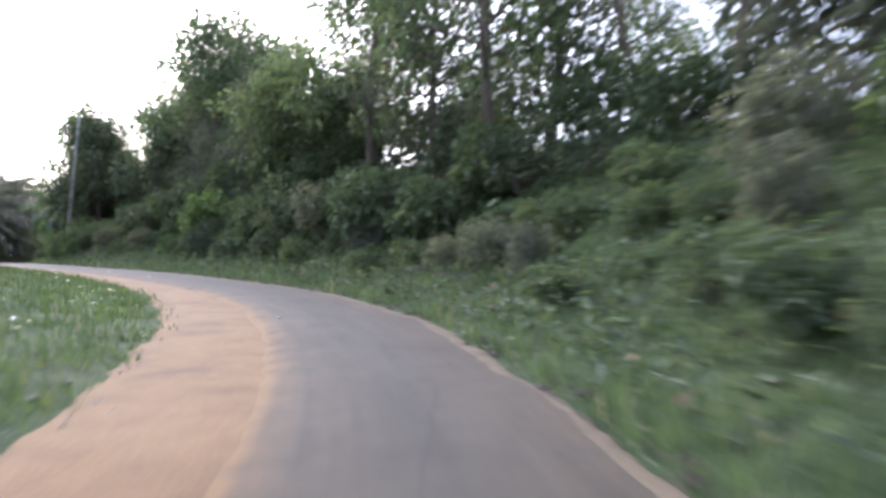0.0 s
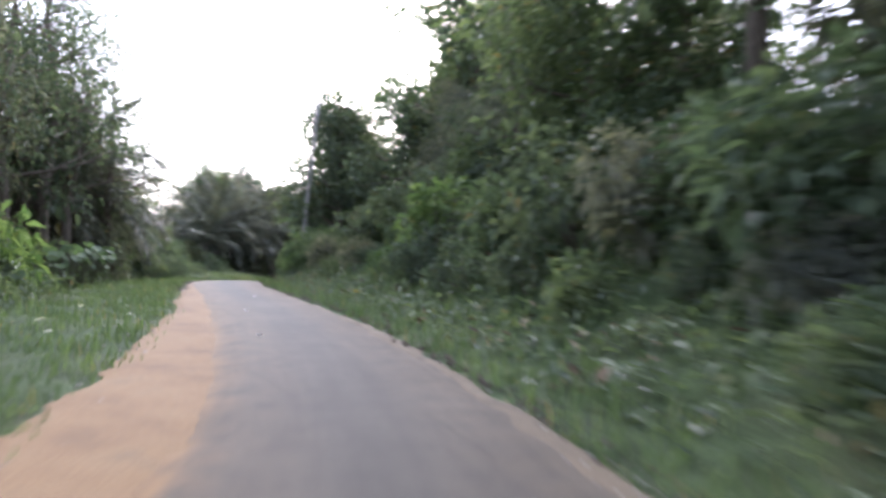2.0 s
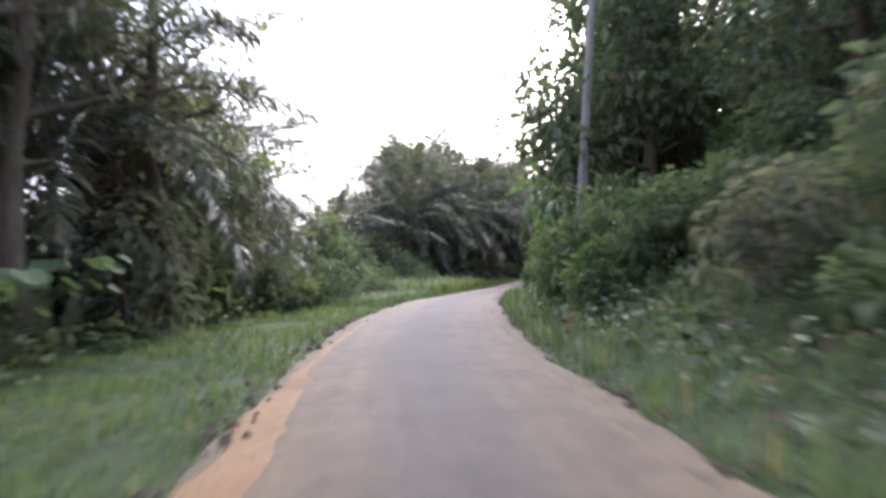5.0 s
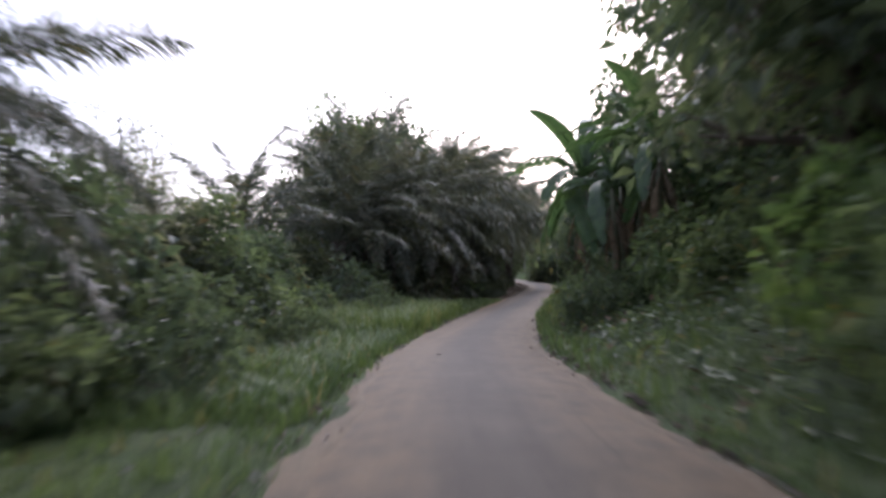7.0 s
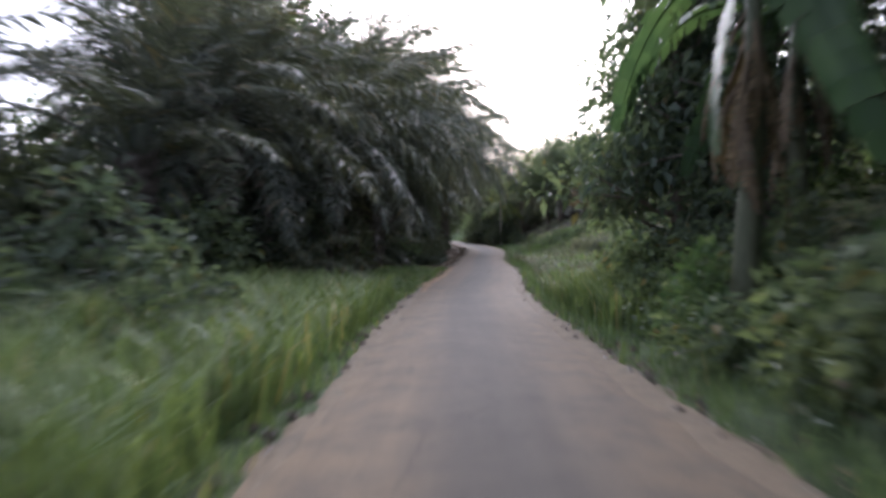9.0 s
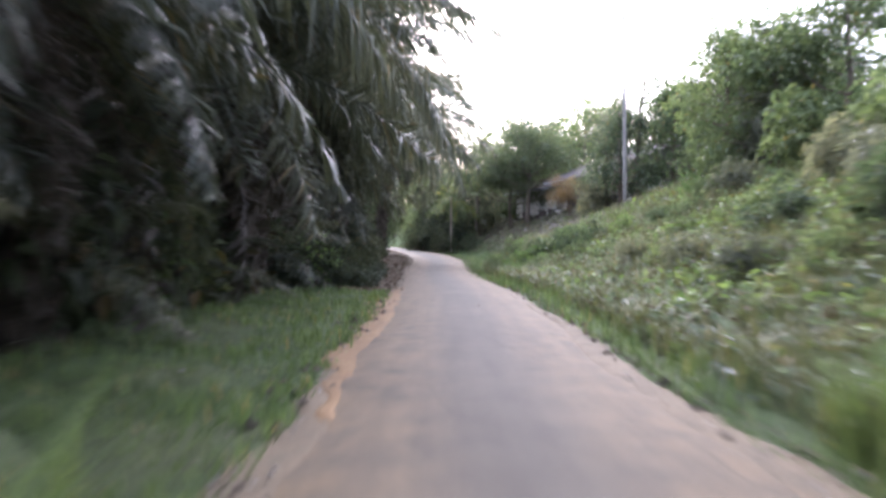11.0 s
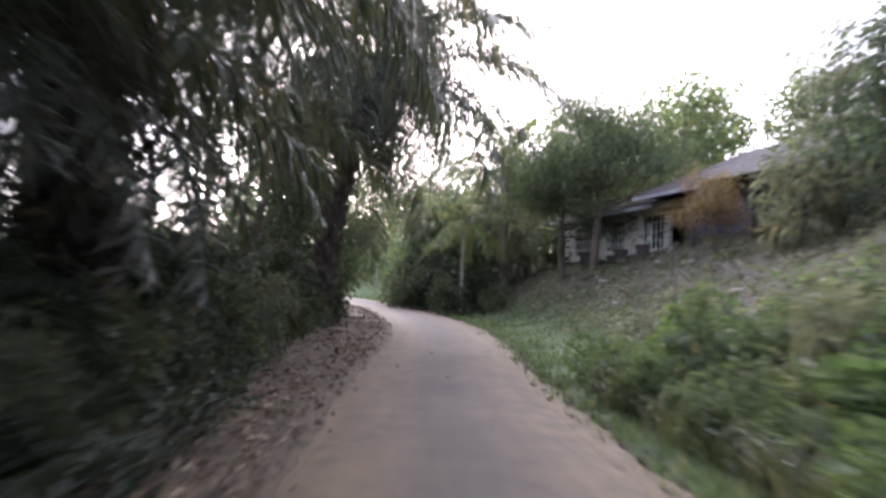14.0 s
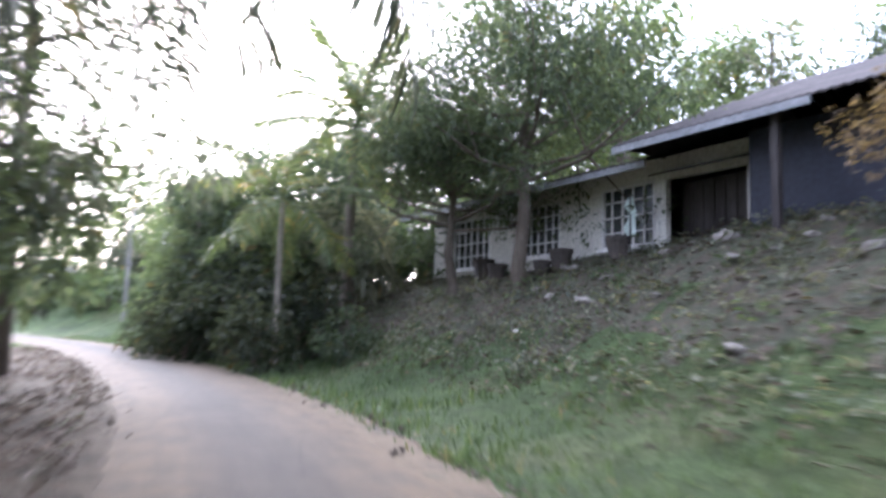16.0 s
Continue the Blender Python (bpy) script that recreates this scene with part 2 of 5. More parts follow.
def asphalt_material():
    """Worn grey lane: darker wheel tracks' middle, sandy dust, cracks and patches."""
    m, n, l, p = material("worn_asphalt")
    uv = n.new("ShaderNodeUVMap")
    split = n.new("ShaderNodeSeparateXYZ")
    l.new(uv.outputs[0], split.inputs[0])
    big, mid, grain = noise_tex(n, l, 0.5, 5, 0.65), noise_tex(n, l, 3.0, 5, 0.65), noise_tex(n, l, 70, 6, 0.75)
    base = ramp(n, [(0.3, (0.037, 0.033, 0.026)), (0.55, (0.05, 0.044, 0.034)), (0.75, (0.066, 0.058, 0.044))])
    l.new(big.outputs["Fac"], base.inputs[0])
    # dust lies at both edges and thins towards the middle
    edge = ramp(n, [(0.0, (1, 1, 1)), (0.1, (0.8, 0.8, 0.8)), (0.26, (0.62, 0.62, 0.62)), (0.4, (0.1, 0.1, 0.1)), (0.52, (0.02, 0.02, 0.02)),
                    (0.6, (0.12, 0.12, 0.12)), (0.72, (0.5, 0.5, 0.5)), (0.88, (0.75, 0.75, 0.75)), (1.0, (0.9, 0.9, 0.9))])
    l.new(split.outputs["X"], edge.inputs[0])
    spread = n.new("ShaderNodeMath")
    spread.operation = "MULTIPLY"
    mr = ramp(n, [(0.32, (0.45, 0.45, 0.45)), (0.5, (0.9, 0.9, 0.9)), (0.68, (1.3, 1.3, 1.3))])
    l.new(mid.outputs["Fac"], mr.inputs[0])
    l.new(edge.outputs[0], spread.inputs[0])
    l.new(mr.outputs[0], spread.inputs[1])
    spread.use_clamp = True
    # less of it along the first bend, where sand is washed over the left edge instead
    reach = n.new("ShaderNodeMapRange")
    reach.inputs["From Min"].default_value, reach.inputs["From Max"].default_value = 42 / 3, 16 / 3
    l.new(split.outputs["Y"], reach.inputs["Value"])
    swept = n.new("ShaderNodeMath")
    swept.operation = "MULTIPLY_ADD"
    l.new(reach.outputs[0], swept.inputs[0])
    swept.inputs[1].default_value, swept.inputs[2].default_value = -0.65, 1.0
    thin = n.new("ShaderNodeMath")
    thin.operation = "MULTIPLY"
    l.new(spread.outputs[0], thin.inputs[0])
    l.new(swept.outputs[0], thin.inputs[1])
    dusty = mix(n, l, thin.outputs[0], base.outputs[0], (0.1, 0.074, 0.043))
    wash = ramp(n, [(0.0, (2.0, 2.0, 2.0)), (0.035, (1.1, 1.1, 1.1)), (0.08, (0.4, 0.4, 0.4)), (0.18, (0, 0, 0))])
    l.new(split.outputs["X"], wash.inputs[0])
    amount = n.new("ShaderNodeMath")
    amount.operation = "MULTIPLY"
    l.new(wash.outputs[0], amount.inputs[0])
    l.new(reach.outputs[0], amount.inputs[1])
    drift = n.new("ShaderNodeMath")
    drift.operation, drift.use_clamp = "MULTIPLY", True
    l.new(amount.outputs[0], drift.inputs[0])
    l.new(mr.outputs[0], drift.inputs[1])
    sr = ramp(n, [(0.3, (0.096, 0.063, 0.031)), (0.5, (0.152, 0.092, 0.039)), (0.7, (0.11, 0.076, 0.038))])
    l.new(big.outputs["Fac"], sr.inputs[0])
    dusty = mix(n, l, drift.outputs[0], dusty, sr.outputs[0])
    # long faint streaks where wheels drag the dust along
    streak = n.new("ShaderNodeTexNoise")
    streak.inputs["Scale"].default_value, streak.inputs["Detail"].default_value = 1.0, 5
    sm = n.new("ShaderNodeMapping")
    sm.inputs["Scale"].default_value = (14, 0.9, 1)
    l.new(uv.outputs[0], sm.inputs[0])
    l.new(sm.outputs[0], streak.inputs["Vector"])
    st = ramp(n, [(0.3, (0.88, 0.88, 0.88)), (0.7, (1.1, 1.1, 1.08))])
    l.new(streak.outputs["Fac"], st.inputs[0])
    blot = ramp(n, [(0.34, (0.9, 0.9, 0.9)), (0.46, (1, 1, 1)), (0.66, (1.04, 1.04, 1.03))])
    l.new(mid.outputs["Fac"], blot.inputs[0])
    dusty = mix(n, l, 1.0, mix(n, l, 1.0, dusty, st.outputs[0], "MULTIPLY"), blot.outputs[0], "MULTIPLY")
    g = ramp(n, [(0.3, (0.72, 0.72, 0.72)), (0.7, (1.2, 1.2, 1.2))])
    l.new(grain.outputs["Fac"], g.inputs[0])
    cracks = n.new("ShaderNodeTexVoronoi")
    cracks.feature = "DISTANCE_TO_EDGE"
    cracks.inputs["Scale"].default_value = 0.55
    co = n.new("ShaderNodeTexCoord")
    warp = n.new("ShaderNodeMix")
    warp.data_type = "RGBA"
    warp.inputs["Factor"].default_value = 0.12
    l.new(co.outputs["Object"], warp.inputs["A"])
    l.new(mid.outputs["Color"], warp.inputs["B"])
    l.new(warp.outputs["Result"], cracks.inputs["Vector"])
    cr = ramp(n, [(0.0, (0.78, 0.78, 0.78)), (0.01, (1, 1, 1))])
    l.new(cracks.outputs["Distance"], cr.inputs[0])
    col = mix(n, l, 1.0, mix(n, l, 1.0, dusty, g.outputs[0], "MULTIPLY"), cr.outputs[0], "MULTIPLY")
    l.new(col, p.inputs["Base Color"])
    p.inputs["Roughness"].default_value = 0.9
    p.inputs["Specular IOR Level"].default_value = 0.2
    bump(n, l, p, grain.outputs["Fac"], 0.35, 0.012)
    return m


ASPHALT = asphalt_material()


def ground_material():
    """Grassy soil: green growth, bare brown patches, dead stalks."""
    m, n, l, p = material("grassy_ground")
    big, mid, fine = noise_tex(n, l, 0.35, 6, 0.65), noise_tex(n, l, 2.5, 6, 0.7), noise_tex(n, l, 26, 6, 0.75)
    a = ramp(n, [(0.3, (0.04, 0.06, 0.03)), (0.5, (0.06, 0.09, 0.04)), (0.66, (0.08, 0.095, 0.05)), (0.76, (0.11, 0.085, 0.06))])
    l.new(big.outputs["Fac"], a.inputs[0])
    b = ramp(n, [(0.32, (0.55, 0.55, 0.5)), (0.68, (1.35, 1.35, 1.2))])
    l.new(mid.outputs["Fac"], b.inputs[0])
    c = ramp(n, [(0.32, (0.45, 0.45, 0.42)), (0.7, (1.5, 1.5, 1.4))])
    l.new(fine.outputs["Fac"], c.inputs[0])
    l.new(mix(n, l, 1.0, mix(n, l, 1.0, a.outputs[0], b.outputs[0], "MULTIPLY"), c.outputs[0], "MULTIPLY"), p.inputs["Base Color"])
    p.inputs["Roughness"].default_value = 0.95
    p.inputs["Specular IOR Level"].default_value = 0.15
    bump(n, l, p, fine.outputs["Fac"], 1.0, 0.06)
    return m


GROUND = ground_material()

# ---- the lie of the land: s along the road, l across it (right positive) ----
LINE = [
    (1.60, -29.99, 0.00),
    (0.10, 0.01, 0.00),
    (-0.15, 3.95, 0.03),
    (-0.68, 7.55, 0.03),
    (-1.60, 11.16, 0.16),
    (-2.92, 14.58, 0.19),
    (-4.41, 17.56, 0.22),
    (-6.51, 20.60, 0.28),
    (-8.81, 23.39, 0.34),
    (-11.32, 26.38, 0.40),
    (-22.45, 38.32, 0.45),
    (-24.76, 41.26, 0.43),
    (-27.09, 44.66, 0.37),
    (-29.20, 47.80, 0.32),
    (-31.24, 50.87, 0.15),
    (-33.12, 53.87, -0.03),
    (-41.35, 70.42, -0.58),
    (-42.69, 73.91, -0.62),
    (-45.40, 80.71, -0.65),
    (-46.85, 83.98, -0.69),
    (-48.26, 87.01, -0.75),
    (-49.80, 90.38, -0.89),
    (-51.33, 93.83, -0.92),
    (-52.79, 97.06, -0.96),
    (-53.93, 100.25, -0.92),
    (-56.20, 105.90, -0.83),
    (-59.08, 111.42, -0.78),
    (-62.56, 116.78, -0.70),
    (-66.60, 122.13, -0.62),
    (-71.60, 126.85, -0.50),
    (-83.13, 133.76, -0.26),
    (-96.11, 137.39, -0.02),
    (-108.70, 138.98, 0.22),
]


def smooth_line(points, step=0.5):
    pts = np.array(points, float)
    d = np.r_[0, np.cumsum(np.linalg.norm(np.diff(pts[:, :2], axis=0), axis=1))]
    fine = np.arange(0, d[-1], step)
    out = np.stack([np.interp(fine, d, c) for c in pts.T], 1)
    for _ in range(60):
        out[1:-1] = 0.25 * out[:-2] + 0.5 * out[1:-1] + 0.25 * out[2:]
    return out


CENTRE = smooth_line(LINE)
BACK = 30.0                                   # metres of road behind s = 0
ALONG = np.gradient(CENTRE[:, :2], axis=0)
ALONG /= np.linalg.norm(ALONG, axis=1)[:, None]
ACROSS = np.stack([ALONG[:, 1], -ALONG[:, 0]], 1)
S = np.r_[0, np.cumsum(np.linalg.norm(np.diff(CENTRE[:, :2], axis=0), axis=1))] - BACK


def at(s, l):
    """World x, y of a place s metres along and l metres right of the road's middle."""
    c = [np.interp(s, S, CENTRE[:, k]) + l * np.interp(s, S, ACROSS[:, k]) for k in (0, 1)]
    return c[0], c[1]


def to_road(x, y):
    """s and l of places in the world."""
    x, y = np.atleast_1d(x).astype(float), np.atleast_1d(y).astype(float)
    s, l = np.empty_like(x), np.empty_like(x)
    for i in range(0, len(x), 4000):
        dx = x[i:i + 4000, None] - CENTRE[None, :, 0]
        dy = y[i:i + 4000, None] - CENTRE[None, :, 1]
        k = np.argmin(dx * dx + dy * dy, axis=1)
        r = np.arange(len(k))
        s[i:i + 4000] = S[k]
        side = dx[r, k] * ACROSS[k, 0] + dy[r, k] * ACROSS[k, 1]
        l[i:i + 4000] = np.sign(side) * np.hypot(dx[r, k], dy[r, k])
    return s, l


# along s: where the bank starts, how wide and how high it is, and the slope beyond
BANK_S = [-30, 0, 25, 40, 55, 66, 76, 86, 98, 106, 125, 140, 175]
RIGHT = dict(foot=[2.6, 2.6, 2.5, 2.4, 2.3, 2.4, 2.6, 2.6, 2.6, 2.8, 3.0, 3.0, 3.0],
             run=[6, 6, 6, 5, 4.5, 5, 6, 8, 9, 7.5, 7, 7, 8],
             high=[3.6, 3.6, 3.6, 3.4, 3.0, 2.4, 2.6, 3.8, 3.9, 3.5, 3.4, 2.6, 2.2],
             rise=[0.2, 0.2, 0.2, 0.2, 0.2, 0.15, 0.12, 0.1, 0.03, 0.02, 0.02, 0.05, 0.1])
LEFT = dict(foot=[3.2, 3.2, 3.0, 2.6, 2.4, 2.2, 2.2, 2.2, 2.2, 2.2, 2.2, 2.4, 2.4],
            run=[4, 4, 4, 4, 3, 3, 3, 3, 3, 3, 3, 3, 3],
            high=[0.25, 0.25, 0.2, 0.0, -0.2, 0.1, 0.25, 0.2, 0.1, 0.1, 0.2, 0.3, 0.5],
            rise=[0.0, 0.0, 0.0, -0.02, -0.03, 0.0, 0.0, 0, 0, 0, 0, 0.02, 0.05])


def wave(x, y, size, seed):
    """Cheap smooth roughness between -1 and 1."""
    k = 2 * np.pi / size
    return (np.sin(k * (x * 0.83 + y * 0.55) + seed) * np.sin(k * (y * 0.91 - x * 0.37) * 1.23 + seed * 1.7)
            + 0.5 * np.sin(k * (x * 1.7 - y * 1.1) + seed * 2.3) * np.sin(k * (y * 1.9 + x * 1.3) + seed * 0.6)) / 1.5


def height_sl(s, l, x, y):
    road = np.interp(s, S, CENTRE[:, 2])
    side = {}
    for name, table in (("r", RIGHT), ("l", LEFT)):
        f, w, h, g = (np.interp(s, BANK_S, table[k]) for k in ("foot", "run", "high", "rise"))
        a = np.clip((np.abs(l) - f) / w, 0, 1)
        up = a * a * (3 - 2 * a)
        side[name] = h * (0.55 * a + 0.45 * up) + g * np.clip(np.abs(l) - f - w, 0, 40)
    z = np.where(l > 0, side["r"], side["l"])
    edge = np.where(l > 0, 1.6, np.interp(s, [0, 14, 22, 32, 46], [3.0, 2.9, 2.6, 2.2, 1.6]))
    off = np.clip((np.abs(l) - edge) / 2.0, 0, 1)
    far = np.clip((np.abs(l) - 5) / 20, 0, 1)
    z = z + off * (0.07 * wave(x, y, 1.9, 1.0) + 0.12 * wave(x, y, 5.0, 2.0)) + far * 0.5 * wave(x, y, 17.0, 4.0)
    return road + z - 0.07 * (1 - np.clip((np.abs(l) - edge + 0.3) / 0.35, 0, 1))


def height(x, y):
    x, y = np.atleast_1d(x).astype(float), np.atleast_1d(y).astype(float)
    s, l = to_road(x, y)
    return height_sl(s, l, x, y)


def spot(s, l):
    x, y = at(s, l)
    return float(x), float(y), float(height(x, y)[0])


# ---- mesh building ----


class Build:
    """Collects points and faces of one mesh."""

    def __init__(self):
        self.points, self.faces, self.count = [], [], 0

    def add(self, points, faces):
        points = np.asarray(points, float).reshape(-1, 3)
        self.points.append(points)
        self.faces.extend([tuple(int(i) + self.count for i in f) for f in faces])
        self.count += len(points)
        return self

    def leaves(self, base, way, side, length, width, fold=0.25, droop=0.0):
        """Folded leaves of two triangles each."""
        n = len(base)
        up = np.cross(side, way)
        length, width = np.broadcast_to(length, n)[:, None], np.broadcast_to(width, n)[:, None]
        mid = base + way * length * 0.45
        tip = base + way * length - np.array([0, 0, 1.0]) * length * droop
        pts = np.stack([base, mid + side * width / 2 + up * width * fold, tip, mid - side * width / 2 + up * width * fold], 1).reshape(-1, 3)
        k = np.arange(n)[:, None] * 4 + self.count
        tri = np.concatenate([k + [0, 1, 2], k + [0, 2, 3]])
        self.points.append(pts)
        self.faces.extend(map(tuple, tri.tolist()))
        self.count += len(pts)
        return self

    def tube(self, path, radii, sides=6, cap=True):
        path = np.asarray(path, float)
        d = np.gradient(path, axis=0)
        d /= np.linalg.norm(d, axis=1)[:, None] + 1e-9
        ref = np.where(np.abs(d[:, 2:3]) > 0.9, [[1.0, 0, 0]], [[0, 0, 1.0]])
        u = np.cross(d, ref)
        u /= np.linalg.norm(u, axis=1)[:, None]
        v = np.cross(d, u)
        ang = np.arange(sides) * 2 * np.pi / sides
        ring = u[:, None] * np.cos(ang)[None, :, None] + v[:, None] * np.sin(ang)[None, :, None]
        pts = path[:, None] + ring * np.asarray(radii, float)[:, None, None]
        faces = []
        for i in range(len(path) - 1):
            for j in range(sides):
                k = (j + 1) % sides
                faces.append((i * sides + j, i * sides + k, (i + 1) * sides + k, (i + 1) * sides + j))
        if cap:
            faces.append(tuple(range(sides))[::-1])
            faces.append(tuple(range((len(path) - 1) * sides, len(path) * sides)))
        return self.add(pts.reshape(-1, 3), faces)

    def box(self, lo, hi, m=None, bevel=0.0):
        (a, b, c), (d, e, f) = lo, hi
        bm = bmesh.new()
        bmesh.ops.create_cube(bm, size=1.0, matrix=Matrix.LocRotScale(((a + d) / 2, (b + e) / 2, (c + f) / 2), None, (d - a, e - b, f - c)))
        if bevel:
            bmesh.ops.bevel(bm, geom=bm.edges, offset=bevel, segments=1, affect="EDGES")
        if m:
            bmesh.ops.transform(bm, matrix=m, verts=bm.verts)
        bm.verts.index_update()
        self.add([v.co for v in bm.verts], [[v.index for v in fc.verts] for fc in bm.faces])
        bm.free()
        return self

    def mesh(self, name, mat, smooth=False):
        me = bpy.data.meshes.new(name)
        me.from_pydata(np.concatenate(self.points).tolist(), [], self.faces)
        me.materials.append(mat)
        if smooth:
            me.polygons.foreach_set("use_smooth", [True] * len(me.polygons))
        me.update()
        return me


def part(name, build, mat, parent, label="", smooth=False):
    """One mesh object under a thing or a part."""
    me = build if isinstance(build, bpy.types.Mesh) else build.mesh(name, mat, smooth)
    ob = new(name, me)
    ob.parent = parent
    return tagged(ob, label) if label else ob


def thing(name, label, category, group="", kind=""):
    return tagged(new(name), label, category, group, kind)


def unit(v):
    return v / (np.linalg.norm(v, axis=-1, keepdims=True) + 1e-9)


def leaf_cloud(bd, rng, centres, radii, per, size, flat=0.75, slim=0.5, droop=0.15, spread=0.5, outward=0.8):
    """Leaves on the shells of many lobes, pointing out and a little down."""
    for c, r in zip(centres, radii):
        n = max(6, int(per * r * r))
        d = unit(rng.normal(size=(n, 3)))
        d[:, 2] *= 1.0
        rad = r * (1 - spread * rng.random(n) ** 1.6)
        base = c + d * rad[:, None] * [1, 1, flat]
        way = unit(d * outward + rng.normal(size=(n, 3)) * 0.6 + [0, 0, -0.15])
        side = unit(np.cross(way, rng.normal(size=(n, 3)) * 0.5 + [0, 0, 1.0]))
        ln = size * (0.55 + 0.8 * rng.random(n))
        bd.leaves(base, way, side, ln, ln * slim, 0.22, droop)
    return bd

# ---- ground, road and shoulders ----


def graded(lo, hi, step, far):
    """Even steps from lo to hi, then ever wider ones out to the horizon."""
    inner = np.arange(lo, hi + step / 2, step)
    out, d = [], step
    while sum(out) < far:
        d *= 1.3
        out.append(d)
    reach = np.cumsum(out)
    return np.r_[lo - reach[::-1], inner, inner[-1] + reach]


def make_ground():
    gx, gy = graded(-90, 25, 0.85, 2500), graded(-20, 155, 0.85, 2500)
    x, y = np.meshgrid(gx, gy)
    z = height(x.ravel(), y.ravel())
    bd = Build()
    w = len(gx)
    k = (np.arange(len(gy) - 1)[:, None] * w + np.arange(w - 1)[None]).ravel()
    bd.points.append(np.stack([x.ravel(), y.ravel(), z], 1))
    bd.faces = np.stack([k, k + 1, k + 1 + w, k + w], 1).tolist()
    ob = new("ground", bd.mesh("ground", GROUND, True))
    tagged(ob, "overgrown grassy ground rising into a bank beside the lane", "ground", kind="structure")


rng0 = np.random.default_rng(3)


def ragged(s, amount):
    """Uneven wandering of an edge at three sizes."""
    out = 0 * s
    for gap, share in ((3.3, 1.0), (1.1, 0.6), (0.4, 0.5), (0.2, 0.3)):
        k = np.arange(s[0] - gap, s[-1] + 2 * gap, gap)
        out = out + share * np.interp(s, k, rng0.normal(size=len(k)))
    return amount * 0.7 * out


def strip(name, s0, s1, left, right, lift, mat, step=0.2, cols=9, rag=0.06, crown=0.0):
    """A ribbon along the road between two offsets (functions of s), with ragged edges."""
    s = np.arange(s0, s1, step)
    a0, b0 = np.array([left(v) for v in s]), np.array([right(v) for v in s])
    a, b = a0 + ragged(s, rag), b0 + ragged(s, rag)
    f = np.linspace(0, 1, cols)
    ss = np.repeat(s[:, None], cols, 1)
    ll = a[:, None] * (1 - f) + b[:, None] * f
    x, y = at(ss.ravel(), ll.ravel())
    z = np.interp(ss.ravel(), S, CENTRE[:, 2]) + lift + crown * (1 - (2 * np.tile(f, len(s)) - 1) ** 2) \
        + 0.003 * wave(x, y, 1.7, 0.4)
    edge = np.tile((f == 0) | (f == 1), len(s))
    z = np.where(edge, z - 0.045, z)
    bd = Build()
    k = (np.arange(len(s) - 1)[:, None] * cols + np.arange(cols - 1)[None]).ravel()
    bd.points.append(np.stack([x, y, z], 1))
    bd.faces = np.stack([k, k + 1, k + 1 + cols, k + cols], 1).tolist()
    me = bd.mesh(name, mat, True)
    uv = me.uv_layers.new(name="UVMap")
    idx = np.empty(len(me.loops), int)
    me.loops.foreach_get("vertex_index", idx)
    flat = np.stack([((ll - a0[:, None]) / (b0 - a0)[:, None]).ravel(), ss.ravel() / 3], 1)[idx]
    uv.data.foreach_set("uv", flat.ravel())
    return new(name, me)


def table(xs, ys):
    return lambda v: float(np.interp(v, xs, ys))


make_ground()
tagged(strip("road", -28, 172, table([-30, 0, 12, 30, 40, 200], [-1.05, -1.0, -1.1, -1.3, -1.42, -1.42]),
             table([-30, 108, 117, 126, 134, 200], [1.45, 1.45, 1.5, 1.35, 1.35, 1.4]), 0.03, ASPHALT, crown=0.03, rag=0.09),
       "narrow worn grey asphalt lane with sandy edges", "road", kind="structure")
tagged(strip("shoulder_left", -28, 51, table([-30, 0, 6, 14, 22, 30, 38, 44, 51], [-2.6, -2.5, -2.45, -2.5, -2.2, -1.95, -1.74, -1.58, -1.3]),
             table([-30, 0, 30, 62], [-0.85, -0.8, -1.1, -1.2]), 0.014, SAND, cols=7, rag=0.1),
       "orange sand shoulder along the asphalt lane", "shoulder", kind="structure")
tagged(strip("shoulder_left", 36, 98, table([36, 46, 62, 84, 90, 97, 200], [-1.7, -1.62, -1.55, -1.6, -1.7, -1.6, -1.58]), table([42, 200], [-1.2, -1.2]), 0.007, DUST, cols=5, rag=0.12),
       "dusty brown verge along the asphalt lane", "shoulder", kind="structure")
tagged(strip("shoulder_left", 84.5, 99, table([84.5, 87, 91, 95, 99], [-1.35, -1.75, -1.8, -1.68, -1.35]), table([84, 200], [-1.15, -1.15]), 0.016, SAND, cols=6, rag=0.12),
       "patch of orange sand at the lane's edge", "shoulder", kind="structure")
tagged(strip("shoulder_right", -28, 172, table([-30, 200], [1.2, 1.2]),
             table([-30, 20, 45, 60, 84, 92, 118, 200], [1.6, 1.6, 1.58, 1.58, 1.68, 1.6, 1.72, 1.6]), 0.012, DUST, cols=5, rag=0.1),
       "thin dusty shoulder below the grassy bank", "shoulder", kind="structure")


